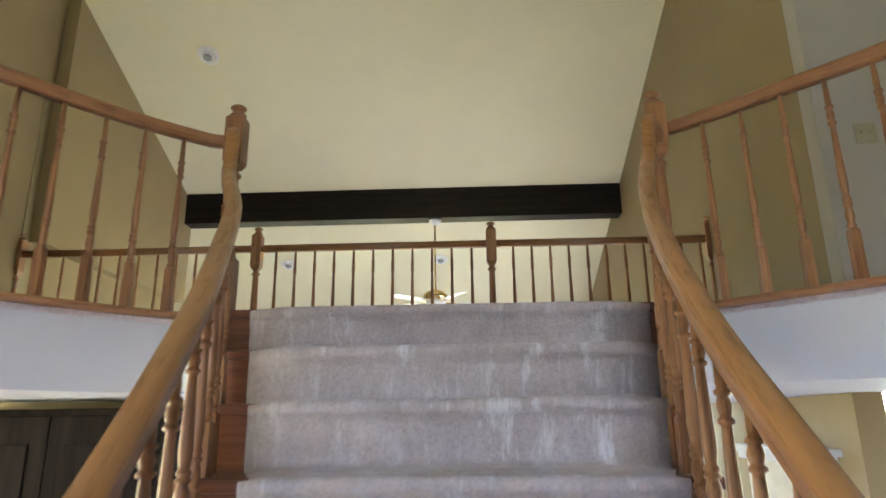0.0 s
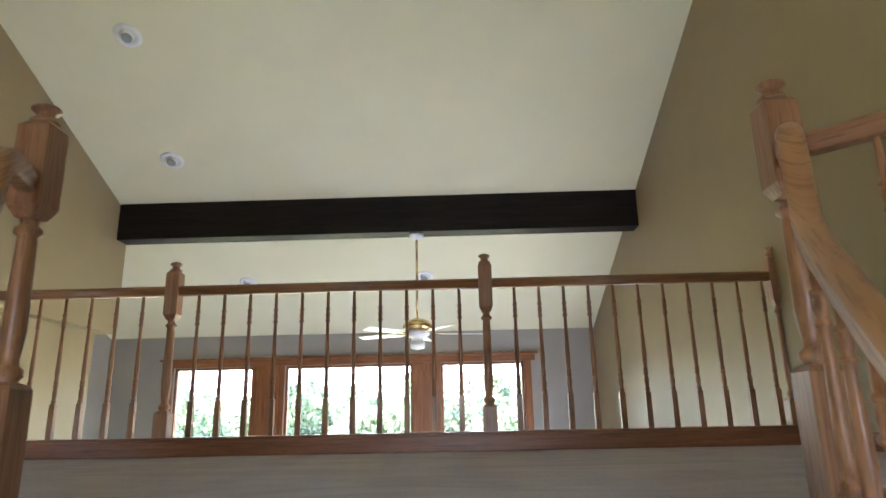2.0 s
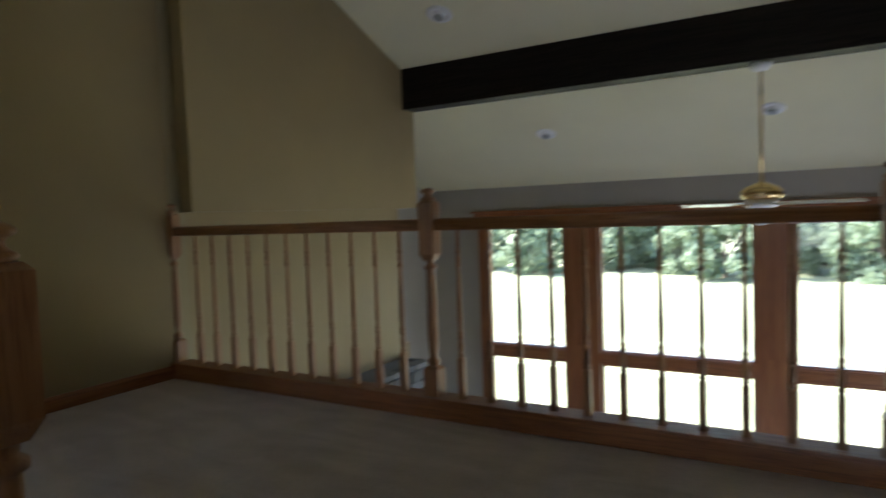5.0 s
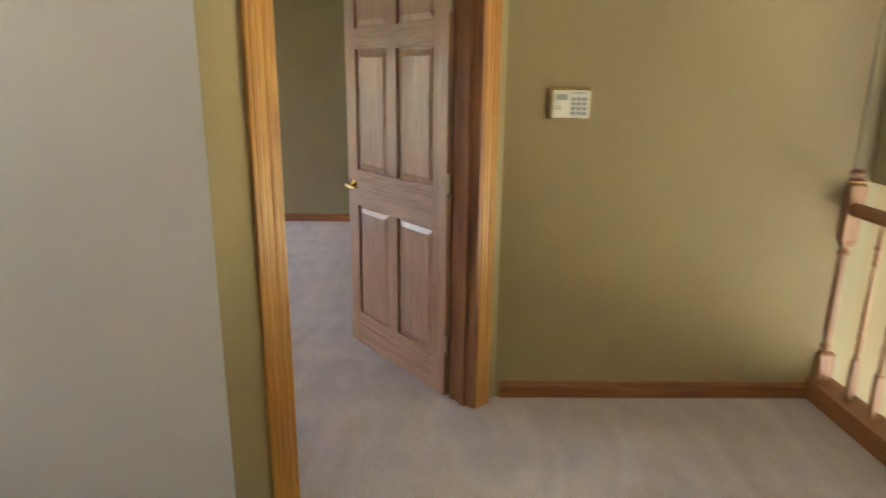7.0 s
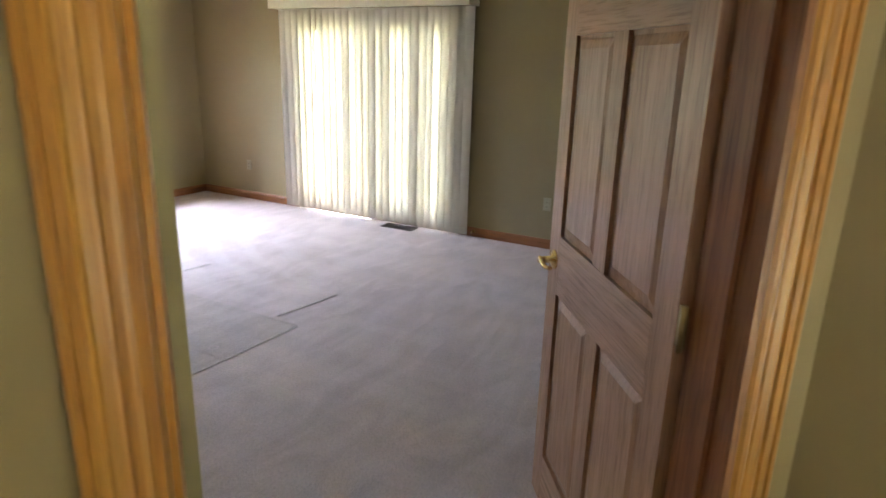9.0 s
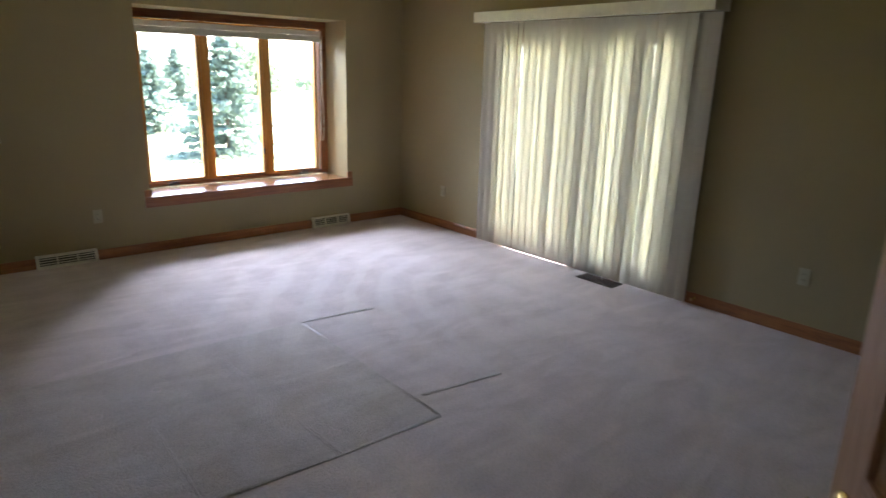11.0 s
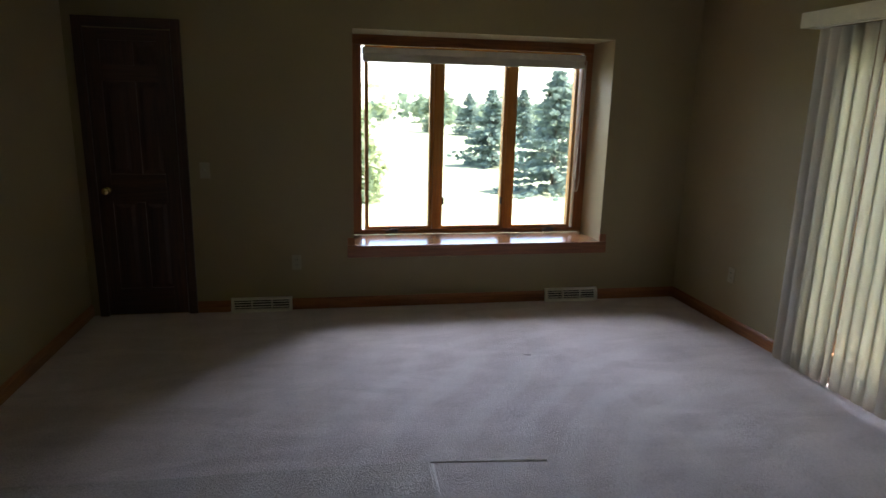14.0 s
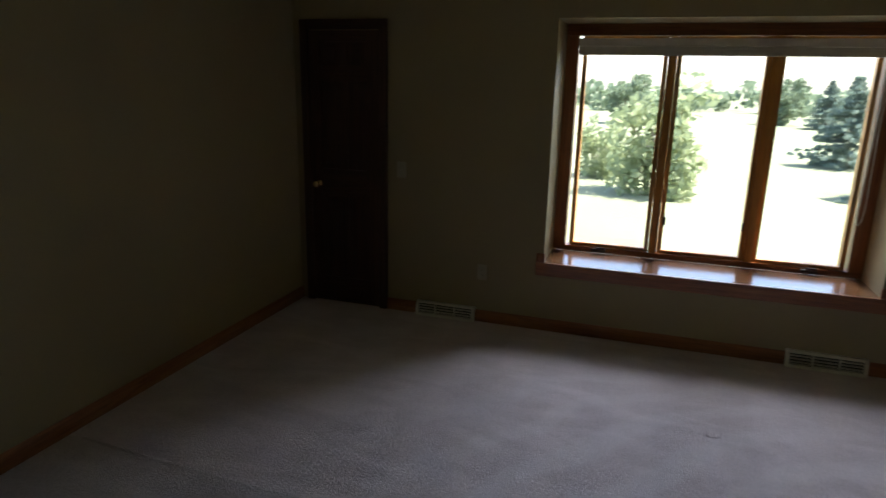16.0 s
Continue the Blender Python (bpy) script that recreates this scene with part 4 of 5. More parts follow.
# ---- alarm keypad, switches, outlets ----
pad = empty("alarm_keypad", (X_WEST, 3.579, 1.422), 90, "cream plastic alarm keypad on the wall beside the door", "keypad")
part("back_plate", boxes((-0.093, 0.093, -0.014, -0.001, -0.068, 0.068), bevel=0.004), M_BRASS, pad, "tan back plate")
part("body", boxes((-0.076, 0.086, -0.034, -0.014, -0.059, 0.059), bevel=0.006), M_IVORY, pad)
part("display", boxes((-0.062, -0.014, -0.0365, -0.0342, 0.018, 0.042), bevel=0.001), M_GREYPLASTIC, pad, "grey display window")
for r in range(4):
    for c in range(3):
        part("key", boxes((0.004 + c * 0.024, 0.022 + c * 0.024, -0.040, -0.0342, -0.045 + r * 0.020, -0.031 + r * 0.020), bevel=0.002), M_GREYPLASTIC, pad)
for r in range(2):
    part("label_bar", boxes((-0.066, -0.040, -0.0352, -0.0342, -0.012 - 0.010 * r, -0.008 - 0.010 * r)), M_GREYPLASTIC, pad)
part("label_bar", boxes((0.004, 0.068, -0.0352, -0.0342, 0.046, 0.050)), M_GREYPLASTIC, pad)


def wall_plate(kind, at, rz, label, gangs=1):
    """A cover plate: its back on the wall, facing local -y."""
    ob = empty(kind, at, rz, label, "switch" if "switch" in kind else "outlet")
    w = 0.035 + 0.023 * (gangs - 1)
    part("cover_plate", boxes((-w, w, -0.007, -0.001, -0.057, 0.057), bevel=0.003), M_PLATE, ob)
    for g in range(gangs):
        cx_ = (g - (gangs - 1) / 2) * 0.046
        if "switch" in kind:
            part("toggle", boxes((cx_ - 0.005, cx_ + 0.005, -0.018, -0.0072, -0.004, 0.012), bevel=0.002), M_PLATE, ob)
        else:
            for dz in (-0.02, 0.02):
                sock = part("socket", boxes((cx_ - 0.017, cx_ + 0.017, -0.010, -0.0072, dz - 0.014, dz + 0.014), bevel=0.004), M_PLATE, ob)
                for dx in (-0.006, 0.006):
                    part("slot", boxes((cx_ + dx - 0.0015, cx_ + dx + 0.0015, -0.0108, -0.0101, dz - 0.005, dz + 0.005)), M_DARK, sock)
    return ob


wall_plate("light_switch", (2.76, 3.25, 1.06), 0, "beige double light switch on the pale hall wall", 2)
wall_plate("light_switch", (-3.24, -2.98, 1.06), 180, "beige light switch beside the closet door")
wall_plate("wall_outlet", (-3.86, -2.98, 0.37), 180, "beige wall outlet under the bedroom switch side")
wall_plate("wall_outlet", (-7.0, 1.36, 0.40), 90, "beige wall outlet beside the blinds")
wall_plate("wall_outlet", (-7.0, -2.23, 0.39), 90, "beige wall outlet in the corner by the window")

# ---- bedroom window ----
FY = -3.43
win4 = empty("window_4", ((W_X0 + W_X1) / 2, FY, 0), 0, "three-light oak casement window in a deep recess", "window", "", "structure")
wc = (W_X0 + W_X1) / 2
fw = (W_X1 - W_X0) / 2
FZ0, FZ1 = 0.49, 2.07
part("head", boxes((-fw, fw, -0.04, 0.06, FZ1 - 0.075, FZ1), bevel=0.004), M_TRIM[0], win4)
part("bottom_rail", boxes((-fw, fw, -0.04, 0.05, FZ0, FZ0 + 0.04), bevel=0.004), M_TRIM[0], win4)
for sx in (-1, 1):
    part("side_jamb", boxes((sx * fw - (0.085 if sx > 0 else 0), sx * fw + (0.085 if sx < 0 else 0), -0.04, 0.055, FZ0 + 0.04, FZ1 - 0.075), bevel=0.004), M_TRIM[2], win4)
GLX = [(-6.165, -5.655), (-5.555, -5.04), (-4.935, -4.425)]
for x in ((-5.655 - 5.555) / 2, (-5.04 - 4.935) / 2):
    part("mullion", boxes((x - wc - 0.028, x - wc + 0.028, -0.04, 0.045, FZ0 + 0.04, FZ1 - 0.075), bevel=0.004), M_CASING[2], win4)
for a, b in GLX:
    a, b = a - wc, b - wc
    z0, z1 = FZ0 + 0.042, FZ1 - 0.078
    sash = part("sash", boxes((a - 0.022, a + 0.006, -0.030, 0.030, z0, z1), (b - 0.006, b + 0.022, -0.030, 0.030, z0, z1),
                              (a + 0.006, b - 0.006, -0.030, 0.030, z0, z0 + 0.022), (a + 0.006, b - 0.006, -0.030, 0.030, z1 - 0.022, z1)), M_CASING[2], win4)
    gp = part("pane", boxes((a + 0.003, b - 0.003, -0.004, 0.002, z0 + 0.018, z1 - 0.018)), M_GLASS, sash, "clear glass pane")
    gp.visible_shadow = False
for x in (-4.62, -5.98):
    bm = boxes((x - wc - 0.05, x - wc + 0.05, 0.05, 0.075, FZ0 + 0.012, FZ0 + 0.034), bevel=0.006)
    box(bm, x - wc - 0.045, x - wc + 0.02, 0.06, 0.072, FZ0 + 0.034, FZ0 + 0.048, bevel=0.004)
    part("crank", bm, M_BROWNMETAL, win4, "dark bronze casement crank")
for a, b in ((-5.50, -5.50), (-5.0, -5.0)):
    part("latch", boxes((a - wc - 0.055, a - wc - 0.040, 0.045, 0.060, 0.74, 0.80), bevel=0.003), M_BROWNMETAL, win4)
sill = empty("window_sill", (wc, -2.98, 0), 0, "varnished oak window sill with a reddish apron", "window sill", "", "structure")
part("stool", boxes((-fw, fw, FY + 0.05 + 2.98, 0.002, 0.455, 0.490), bevel=0.003), M_STOOL, sill, "glossy honey oak stool")
part("apron", boxes((-fw - 0.05, fw + 0.05, 0.003, 0.026, 0.400, 0.492), bevel=0.005), M_TRIM[0], sill)
for sx in (-1, 1):
    part("horn", boxes((sx * (fw + 0.02) - 0.03, sx * (fw + 0.02) + 0.03, 0.003, 0.022, 0.492, 0.555), bevel=0.012), M_TRIM[2], sill)
shade = empty("roller_shade", (wc, FY + 0.07, 0), 0, "raised cream pleated shade at the window head", "window shade")
part("cassette", boxes((-fw + 0.09, fw - 0.09, -0.008, 0.045, 1.925, 1.974), bevel=0.005), M_SHADE, shade)
bm = bmesh.new()
for i in range(7):
    box(bm, -fw + 0.095, fw - 0.095, -0.002 - 0.006 * (i % 2), 0.034 + 0.006 * (i % 2), 1.868 + i * 0.008, 1.875 + i * 0.008)
part("pleats", bm, M_SHADE, shade)
bm = bmesh.new()
sec = [(0.0035 * math.cos(a * math.pi / 3), 0.0035 * math.sin(a * math.pi / 3)) for a in range(6)]
lx = -6.215 - wc
sweep(bm, smooth_path([(lx, 0.03, 1.93), (lx + 0.002, 0.032, 1.4), (lx - 0.004, 0.034, 0.98), (lx + 0.012, 0.034, 0.86), (lx + 0.03, 0.034, 0.90), (lx + 0.026, 0.034, 1.2), (lx + 0.014, 0.032, 1.9)], 6), sec)
part("pull_cord", bm, M_IVORY, shade, "looped ivory pull cord")

# ---- patio door and vertical blinds ----
patio = empty("patio_door", (-7.06, (P_Y0 + P_Y1) / 2, 0), 0, "oak-framed sliding glass door behind the blinds", "patio door", "", "structure")
pw = (P_Y1 - P_Y0) / 2
part("frame", boxes((-0.06, 0.05, -pw, -pw + 0.05, 0, P_H), (-0.06, 0.05, pw - 0.05, pw, 0, P_H), (-0.06, 0.05, -pw + 0.05, pw - 0.05, P_H - 0.05, P_H), (-0.06, 0.05, -pw + 0.05, pw - 0.05, 0, 0.03)), M_OAK[2], patio)
for y0, y1, x in ((-pw + 0.05, 0.04, -0.04), (-0.04, pw - 0.05, 0.01)):
    leaf = part("sliding_panel", boxes((x - 0.02, x + 0.02, y0, y0 + 0.09, 0.03, P_H - 0.05), (x - 0.02, x + 0.02, y1 - 0.09, y1, 0.03, P_H - 0.05),
                                       (x - 0.02, x + 0.02, y0 + 0.09, y1 - 0.09, P_H - 0.16, P_H - 0.05), (x - 0.02, x + 0.02, y0 + 0.09, y1 - 0.09, 0.03, 0.14)), M_OAK[2], patio)
    gp = part("pane", boxes((x - 0.003, x + 0.003, y0 + 0.085, y1 - 0.085, 0.13, P_H - 0.15)), M_GLASS, leaf, "clear glass pane")
    gp.visible_shadow = False
for y0, y1 in ((P_Y0 - 0.07, P_Y0 - 0.002), (P_Y1 + 0.002, P_Y1 + 0.07)):
    part("casing", boxes((0.062, 0.078, y0 - (P_Y0 + P_Y1) / 2, y1 - (P_Y0 + P_Y1) / 2, 0, P_H + 0.03), bevel=0.004), M_OAK[2], patio)

blinds = empty("vertical_blinds", (-6.90, 0, 0), 0, "closed cream vertical blinds under a cream valance", "vertical blinds")
VY0, VY1 = -1.64, 0.62
bm = boxes((0.085, 0.10, VY0, VY1, 2.04, 2.125), (-0.098, 0.085, VY0, VY0 + 0.012, 2.04, 2.125), (-0.098, 0.085, VY1 - 0.012, VY1, 2.04, 2.125), bevel=0.003)
box(bm, -0.098, 0.085, VY0 + 0.012, VY1 - 0.012, 2.113, 2.124)
part("valance", bm, M_IVORY, blinds, "cream valance")
part("head_rail", boxes((-0.03, 0.02, VY0 + 0.03, VY1 - 0.03, 2.045, 2.085), bevel=0.003), M_IVORY, blinds)


def slat_mesh():
    bm = bmesh.new()
    n = 6
    cols = []
    for i in range(n + 1):
        u = -0.047 + 0.094 * i / n
        x = 0.017 * (1 - (u / 0.047) ** 2)
        cols.append([bm.verts.new((x, u, z)) for z in (0.0, 2.0)])
    for a, b in zip(cols, cols[1:]):
        f = bm.faces.new((a[0], b[0], b[1], a[1]))
        f.smooth = True
    bmesh.ops.solidify(bm, geom=bm.faces[:], thickness=0.0012)
    return mesh_of("slat", bm, M_SLAT)


SLAT = slat_mesh()
rng = random.Random(5)
N_SL = 28
for i in range(N_SL):
    y = -1.545 + (0.585 + 1.545) * i / (N_SL - 1)
    turn = -1 + rng.uniform(-1.5, 1.5)
    if i in (5, 22):
        turn = -24
    part("slat", SLAT, None, blinds, "", pose(0, y, 0.035, rng.uniform(-0.2, 0.2), 0, turn))

# ---- closet door ----
cl = panel_door("door_2", 0.54, 2.0, M_DARKDOOR, "closed dark-stained panelled closet door", ROWS6, 0.09, 0.06)
cl.matrix_basis = pose(-2.53, -2.972, 0, 0, 0, 180)
bm = bmesh.new()
lathe(bm, [(0.026, 0), (0.026, 0.005), (0.010, 0.010), (0.010, 0.030), (0.024, 0.040), (0.027, 0.052), (0.018, 0.062), (0.004, 0.065)], 18)
bmesh.ops.transform(bm, matrix=pose(0.06, -0.0175, 0.92, 90, 0, 0), verts=bm.verts)
part("knob", bm, M_BRASS, cl, "round brass knob")
cfr = empty("door_frame", (-2.8, -2.98, 0), 0, "dark-stained casing round the closet door", "door frame", "", "structure")
for x0, x1 in ((-0.335, -0.275), (0.275, 0.335)):
    part("casing", boxes((x0, x1, 0.002, 0.032, 0, 2.075), bevel=0.005), M_DARKDOOR[2], cfr)
part("head_casing", boxes((-0.275, 0.275, 0.002, 0.032, 2.008, 2.075), bevel=0.005), M_DARKDOOR[0], cfr)


# ---- registers ----
def register(x0, x1):
    ob = empty("baseboard_register", ((x0 + x1) / 2, -2.98, 0), 0, "cream metal baseboard heating register", "register", "registers")
    w = (x1 - x0) / 2
    bm = bmesh.new()
    prof = [(0.0, 0.0), (0.052, 0.0), (0.052, 0.022), (0.040, 0.078), (0.022, 0.100), (0.0, 0.105)]
    for sx in (-1, 1):
        a = [bm.verts.new((sx * w, y, z)) for y, z in prof]
        b = [bm.verts.new((sx * (w - 0.022), y, z)) for y, z in prof]
        for i in range(len(prof)):
            bm.faces.new((a[i], a[(i + 1) % 6], b[(i + 1) % 6], b[i]))
        bm.faces.new(a)
        bm.faces.new(b)
    box(bm, -w + 0.022, w - 0.022, 0.001, 0.052, 0.0, 0.020)
    box(bm, -w + 0.022, w - 0.022, 0.001, 0.026, 0.086, 0.104)
    bmesh.ops.recalc_face_normals(bm, faces=bm.faces)
    part("housing", bm, M_VENT, ob)
    part("backing", boxes((-w + 0.022, w - 0.022, 0.018, 0.022, 0.02, 0.087)), M_DARK, ob, "near-black sheet painting the shade in the opening")
    for i in range(3):
        z = 0.034 + i * 0.020
        part("louvre", boxes((-w + 0.022, w - 0.022, 0.026, 0.046 - 0.002 * i, z, z + 0.004)), M_VENT, ob)
    for x in (-w * 0.33, w * 0.33):
        part("post", boxes((x - 0.004, x + 0.004, 0.024, 0.050, 0.02, 0.087)), M_VENT, ob)


register(-3.82, -3.375)
register(-6.29, -5.84)
fr = empty("floor_register", (-6.87, -0.10, 0), 0, "brown metal floor register set in the carpet", "register", "registers")
part("rim", boxes((-0.075, 0.075, -0.175, -0.155, 0.0, 0.008), (-0.075, 0.075, 0.155, 0.175, 0.0, 0.008), (-0.075, -0.055, -0.155, 0.155, 0.0, 0.008), (0.055, 0.075, -0.155, 0.155, 0.0, 0.008)), M_BROWNMETAL, fr)
part("well", boxes((-0.055, 0.055, -0.155, 0.155, 0.0, 0.002)), M_DARK, fr)
for i in range(14):
    y = -0.15 + i * 0.0225
    part("bar", boxes((-0.055, 0.055, y, y + 0.008, 0.002, 0.007)), M_BROWNMETAL, fr)
stop = empty("door_stop", (-6.984, 0.66, 0.05), 0, "small brass door stop on the baseboard", "door stop")
bm = bmesh.new()
lathe(bm, [(0.014, 0), (0.014, 0.004), (0.006, 0.008), (0.006, 0.03), (0.011, 0.034), (0.011, 0.046)], 14)
bmesh.ops.transform(bm, matrix=pose(0, 0, 0, 0, 90, 0), verts=bm.verts)
part("stem", bm, M_BRASS, stop)


# ---- dents and pressed lines left in the carpet ----
def pressed(name, outline_pts, w, label):
    bm = bmesh.new()
    sweep(bm, [(x, y, 0.002) for x, y in outline_pts], [(-w, -0.003), (-w * 0.6, 0.0012), (-w * 0.2, 0.0004), (w * 0.2, 0.0004), (w * 0.6, 0.0012), (w, -0.003)])
    return tagged(part(name, bm, M_MARK), label, "carpet mark", "carpet marks", "structure")


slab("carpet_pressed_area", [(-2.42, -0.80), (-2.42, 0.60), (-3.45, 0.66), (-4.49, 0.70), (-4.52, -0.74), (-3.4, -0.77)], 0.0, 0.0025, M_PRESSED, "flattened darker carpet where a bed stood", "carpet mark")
MARKS = [[(-2.5, -0.80), (-3.4, -0.76), (-4.55, -0.74), (-5.05, -0.68)], [(-4.52, -0.72), (-4.50, 0.0), (-4.49, 0.70)], [(-3.45, 0.66), (-3.94, 0.69), (-4.49, 0.71)],
         [(-2.8, -0.15), (-3.38, -0.08), (-3.92, -0.06), (-4.45, -0.05)], [(-3.91, -0.48), (-3.92, -0.06), (-3.94, 0.69)], [(-3.38, -0.06), (-3.37, 0.62)], [(-4.55, 0.50), (-5.05, 0.57)]]
for mk in MARKS:
    pressed("carpet_mark", mk, 0.014, "furniture line pressed into the bedroom carpet")
for x, y in ((-3.50, -0.37), (-3.20, -0.265), (-4.01, 0.53), (-6.52, 0.80), (-6.52, 1.62), (-5.35, -1.9)):
    bm = bmesh.new()
    lathe(bm, [(0.034, -0.004), (0.030, 0.003), (0.022, 0.004), (0.016, 0.0015), (0.001, 0.001)], 14)
    tagged(part("carpet_dent", bm, M_CARPET, None, "", pose(x, y, 0)), "furniture foot dent pressed into the carpet", "carpet mark", "carpet marks", "structure")

# ---- lower storey seen below the landing ----
wall("wall_lower_hall", (-0.75, 3.3), (-3.2, 3.3), FLOOR_LOW, -0.30, -0.12, M_KHAKI, [(0.30, 1.0, FLOOR_LOW, -0.36)], "khaki painted lower hall wall")
# made-up cabinet, fills in for the dark void below the landing
cabinet = empty("tall_cabinet", (-1.27, 3.05, FLOOR_LOW), 0, "tall near-black cabinet put in for a dark void in the lower hall", "cabinet")
part("body", boxes((-0.52, 0.52, -0.18, 0.2, 0.08, 2.43), bevel=0.008), M_VOID, cabinet)
part("plinth", boxes((-0.50, 0.50, -0.16, 0.19, 0, 0.08)), M_VOID, cabinet)
for x0, x1 in ((-0.515, -0.003), (0.003, 0.515)):
    leaf = part("door", boxes((x0, x1, -0.202, -0.181, 0.09, 2.40), bevel=0.006), M_VOID, cabinet)
    part("door_panel", boxes((x0 + 0.08, x1 - 0.08, -0.210, -0.2022, 0.20, 2.28), bevel=0.006), M_VOID, leaf)
mantel = empty("mantel_shelf", (2.55, 4.1, -0.62), 0, "white painted mantel shelf over a cream panel", "mantel")
part("shelf", boxes((-0.22, -0.001, -0.55, 0.55, 0, 0.04), bevel=0.008), M_WHITE, mantel)
part("moulding", boxes((-0.16, -0.001, -0.50, 0.50, -0.05, 0.0), bevel=0.012), M_WHITE, mantel)
part("panel", boxes((-0.12, -0.001, -0.46, 0.46, -1.9, -0.05), bevel=0.006), M_SHADE, mantel)
# stone chimney breast
hearth = empty("stone_fireplace", (X_WEST, 7.05, FLOOR_LOW), 0, "grey field-stone fireplace breast on the lower wall", "fireplace")
part("core", boxes((0.001, 0.30, -0.75, 0.40, 0, 2.34)), M_MORTAR, hearth, "grey mortar core")
rng = random.Random(9)


def stone_mesh(seed):
    r = random.Random(seed)
    bm = boxes((-0.5, 0.5, -0.5, 0.5, -0.5, 0.5), bevel=0.16)
    for v in bm.verts:
        v.co *= 1 + r.uniform(-0.07, 0.07)
    return mesh_of("stone", bm, M_STONE)


STONES = [stone_mesh(i) for i in range(6)]
z = 0.9
while z < 2.33:
    h = min(rng.uniform(0.05, 0.12), 2.36 - z)
    y = -0.75
    while y < 0.39:
        w = min(rng.uniform(0.10, 0.26), 0.43 - y)
        part("stone", rng.choice(STONES), None, hearth, "", Matrix.Translation((0.30, y + w / 2, z + h / 2)) @ Matrix.Diagonal((0.10 + rng.uniform(0, 0.04), w * 0.96, h * 0.94, 1)))
        y += w
    for sy in (-0.75, 0.40):
        part("stone", rng.choice(STONES), None, hearth, "", Matrix.Translation((0.16, sy, z + h / 2)) @ Matrix.Diagonal((0.30, 0.07, h * 0.94, 1)))
    z += h

# ---- outdoors ----
GROUND = -3.05
bm = bmesh.new()
bmesh.ops.create_circle(bm, cap_ends=True, radius=900, segments=64)
tagged(part("ground", bm, M_GRASS, None, "", pose(0, 0, GROUND)), "sunlit mown lawn reaching to the horizon", "lawn", "", "structure")


def leaf_quads(bm, centre, spread, count, size, rng_, droop=0.0, flat=0.0):
    for _ in range(count):
        d = Vector((rng_.gauss(0, 1), rng_.gauss(0, 1), rng_.gauss(0, 1)))
        if d.length < 1e-3:
            continue
        d = d.normalized() * (rng_.random() ** 0.4)
        c = Vector(centre) + Vector((d.x * spread[0], d.y * spread[1], d.z * spread[2]))
        q = Euler((rng_.uniform(0, 6.3) * (1 - flat), rng_.uniform(0, 6.3) * (1 - flat), rng_.uniform(0, 6.3))).to_matrix()
        s = size * rng_.uniform(0.6, 1.4)
        l = s * (1 + droop)
        vs = [bm.verts.new(c + q @ Vector(p)) for p in ((-s * 0.5, 0, 0), (0, -l * 0.6, 0), (s * 0.5, 0, 0), (0, l * 0.6, 0))]
        bm.faces.new(vs)


def limb(bm, a, b, r0, r1, n=6):
    a, b = Vector(a), Vector(b)
    q = (b - a).to_track_quat("Z", "Y").to_matrix()
    r_ = [[bm.verts.new(p + q @ Vector((r * math.cos(2 * math.pi * i / n), r * math.sin(2 * math.pi * i / n), 0))) for i in range(n)] for p, r in ((a, r0), (b, r1))]
    for i in range(n):
        bm.faces.new((r_[0][i], r_[0][(i + 1) % n], r_[1][(i + 1) % n], r_[1][i]))


def broad_tree(seed, h, label, material, droop=0.0):
    r = random.Random(seed)
    ob = empty("tree", (0, 0, 0), 0, label, "tree", "garden trees")
    tb, cb = bmesh.new(), bmesh.new()
    limb(tb, (0, 0, -0.1), (0.05, 0, h * 0.35), 0.16, 0.11, 8)
    for i in range(9):
        a = i * 2.4 + r.uniform(-0.4, 0.4)
        z0 = h * r.uniform(0.2, 0.38)
        tip = Vector((math.cos(a) * h * r.uniform(0.12, 0.3), math.sin(a) * h * r.uniform(0.12, 0.3), h * r.uniform(0.2, 0.85)))
        limb(tb, (0.03, 0, z0), tip, 0.07, 0.02)
        leaf_quads(cb, tip, (h * 0.14, h * 0.14, h * 0.13), 28 if droop else 190, 0.26, r, droop)
        if droop:
            for _ in range(7):
                c = tip + Vector((r.uniform(-1, 1) * h * 0.12, r.uniform(-1, 1) * h * 0.12, 0))
                for j in range(12):
                    leaf_quads(cb, c - Vector((0, 0, j * h * 0.045)), (0.1, 0.1, 0.12), 2, 0.2, r, 1.0)
    for i in range(26):
        a = r.uniform(0, 6.3)
        d = h * r.uniform(0.1, 0.34)
        leaf_quads(cb, (math.cos(a) * d, math.sin(a) * d, h * r.uniform(0.08, 0.92)), (h * 0.10, h * 0.10, h * 0.09), 15 if droop else 120, 0.25, r, droop)
    part("trunk", tb, M_BARK, ob)
    part("crown", cb, material, ob)
    return ob


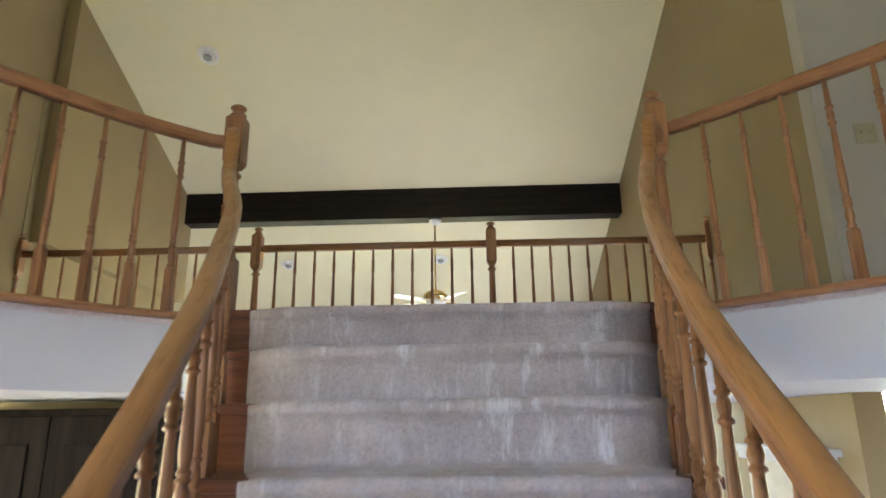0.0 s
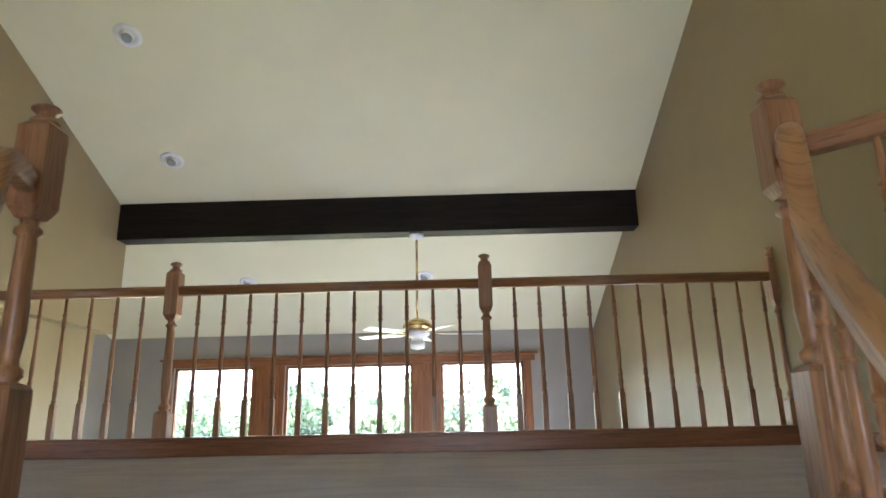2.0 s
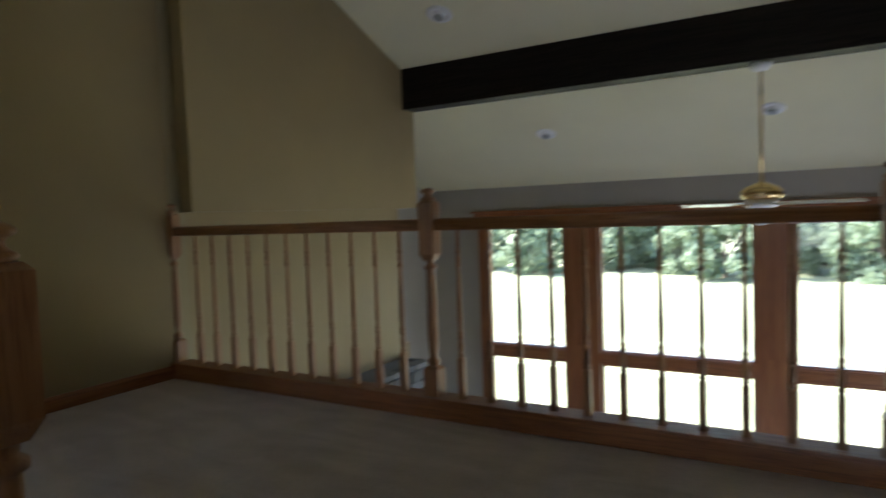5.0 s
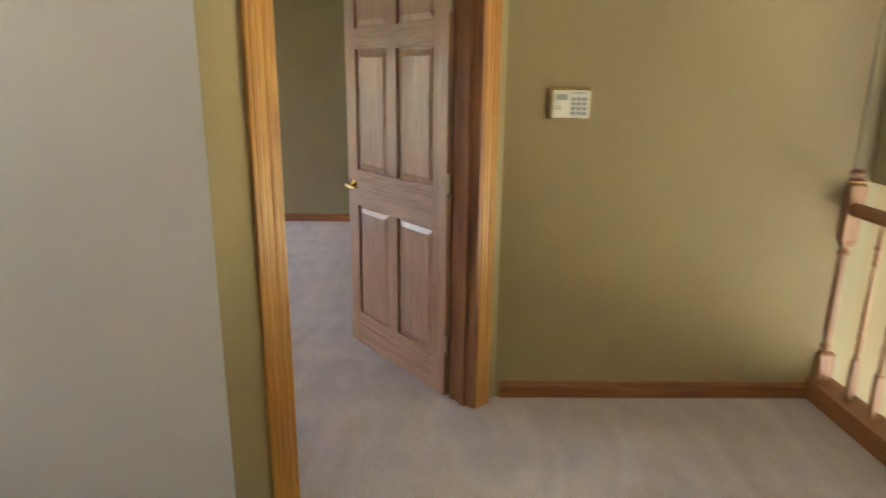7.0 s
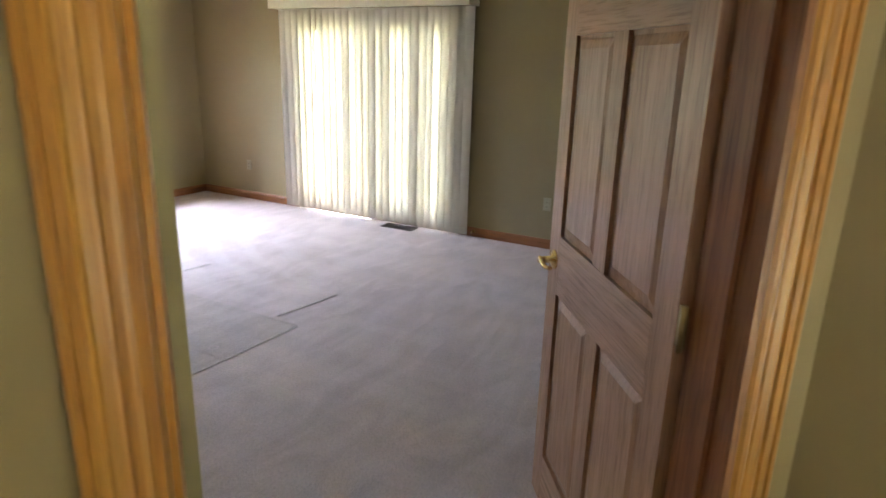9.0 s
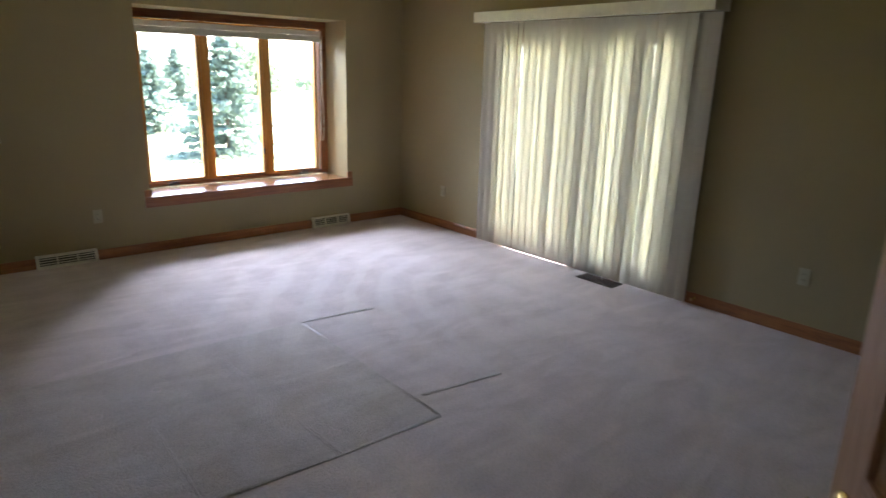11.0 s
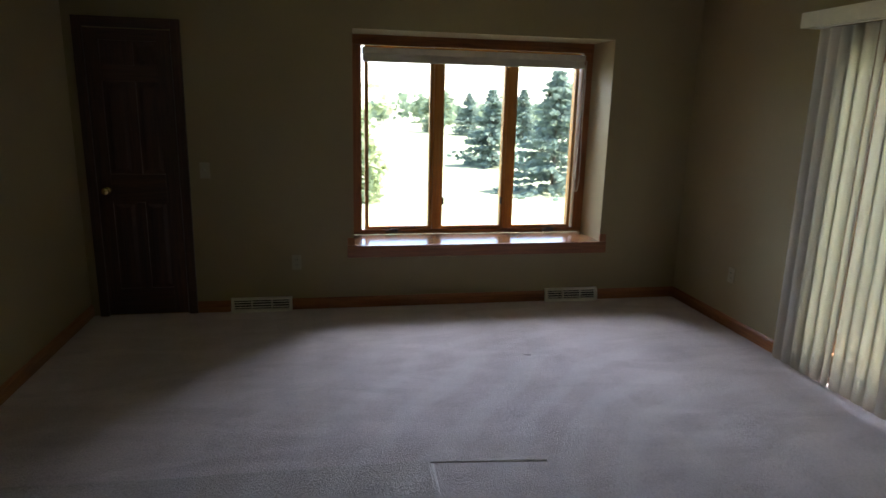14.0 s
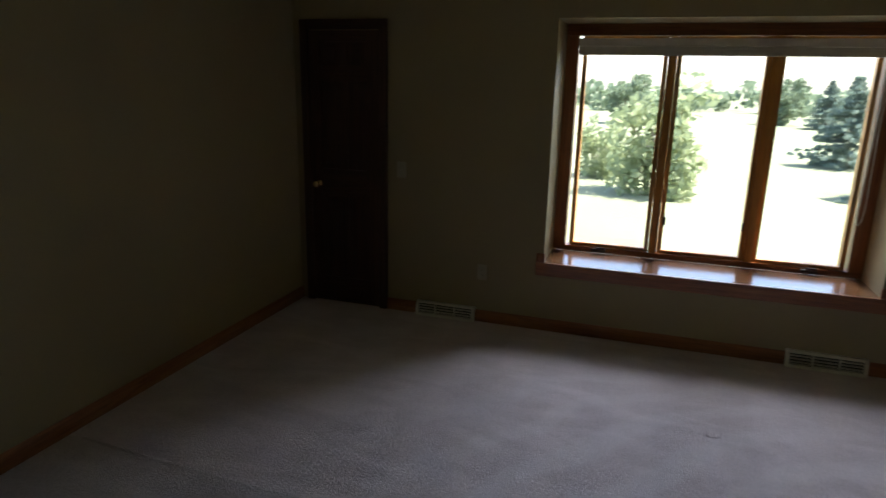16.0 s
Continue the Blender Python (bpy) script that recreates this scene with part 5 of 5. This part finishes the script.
def spruce_tree(seed, h):
    r = random.Random(seed)
    ob = empty("tree", (0, 0, 0), 0, "blue-green spruce tree with layered branches on the lawn", "tree", "garden trees")
    tb, cb = bmesh.new(), bmesh.new()
    limb(tb, (0, 0, -0.1), (0, 0, h), 0.15, 0.01, 8)
    z = h * 0.06
    while z < h * 0.98:
        rad = (h - z) * 0.60 * (0.82 + 0.18 * math.sin(z * 5.0)) + 0.06
        for i in range(8):
            a = r.uniform(0, 6.3)
            L = rad * r.uniform(0.75, 1.15)
            for j in range(1, 6):
                f = j / 5
                c = (math.cos(a) * L * f, math.sin(a) * L * f, z - 0.12 * L * f + 0.1 * f * f)
                leaf_quads(cb, c, (0.20, 0.20, 0.09), 8, 0.18, r, 0.6, 0.6)
        z += h * 0.043
    part("trunk", tb, M_BARK, ob)
    part("crown", cb, M_SPRUCE, ob)
    return ob


def plant(proto, x, y, s, rz):
    o = copy_thing(proto, pose(x, y, GROUND - (1.3 * s if y > 0 else 0.5 * s), 0, 0, rz))
    o.scale = (s, s, s)
    return o


sp = spruce_tree(1, 6.4)
sp.matrix_basis = pose(-16.4, -31.2, GROUND)
plant(sp, -16.4, -44.5, 0.95, 60)
plant(sp, -24.5, -88, 1.0, 110)
plant(sp, -30.0, -80, 1.1, 200)
plant(sp, 20.0, -70, 1.0, 20)
wl = broad_tree(4, 6.2, "pale green weeping willow on the lawn", M_WILLOW, 0.8)
wl.matrix_basis = pose(-5.2, -28.5, GROUND)
plant(wl, -2.4, -33.5, 0.6, 90)
wl.scale = (0.9, 0.9, 0.9)
bt = broad_tree(7, 7.0, "leafy green garden tree on the lawn", M_LEAF)
bt.matrix_basis = pose(-10.2, 48.0, GROUND - 1.3)
for i, (x, y, s) in enumerate([(-15.5, 41, 0.95), (-12.0, 44, 1.1), (-8.2, 46, 1.0), (-6.0, 42, 0.8), (1.6, 43, 0.9), (8.2, 46, 1.2), (14.5, 44, 1.2), (-3.8, 40, 1.05), (-0.5, 44, 0.95), (3.6, 40, 1.05), (6.3, 43, 1.0), (10.5, 41, 1.1),
                               (-21, 43, 1.0), (-27, 38, 1.1), (-34, 40, 1.2), (-40, 33, 1.0), (-46, 36, 1.2), (-52, 27, 1.1), (-60, 30, 1.2),
                               (9, -68, 0.9), (-1, -85, 1.0), (-21, -95, 1.0), (-33, -66, 1.2), (28, -55, 1.1)]):
    plant(bt, x, y, s, i * 67)
r = random.Random(21)
bm = bmesh.new()
for i in range(300):
    a = 2 * math.pi * i / 300 + r.uniform(-0.01, 0.01)
    d = r.uniform(120, 170)
    hgt = r.uniform(3.5, 6.5)
    leaf_quads(bm, (math.cos(a) * d, math.sin(a) * d, hgt * 0.5), (3.0, 3.0, hgt * 0.55), 60, 1.3, r)
tagged(part("far_woods", bm, M_LEAF, None, "", pose(0, 0, GROUND)), "distant belt of green woods", "woods", "", "stuff")
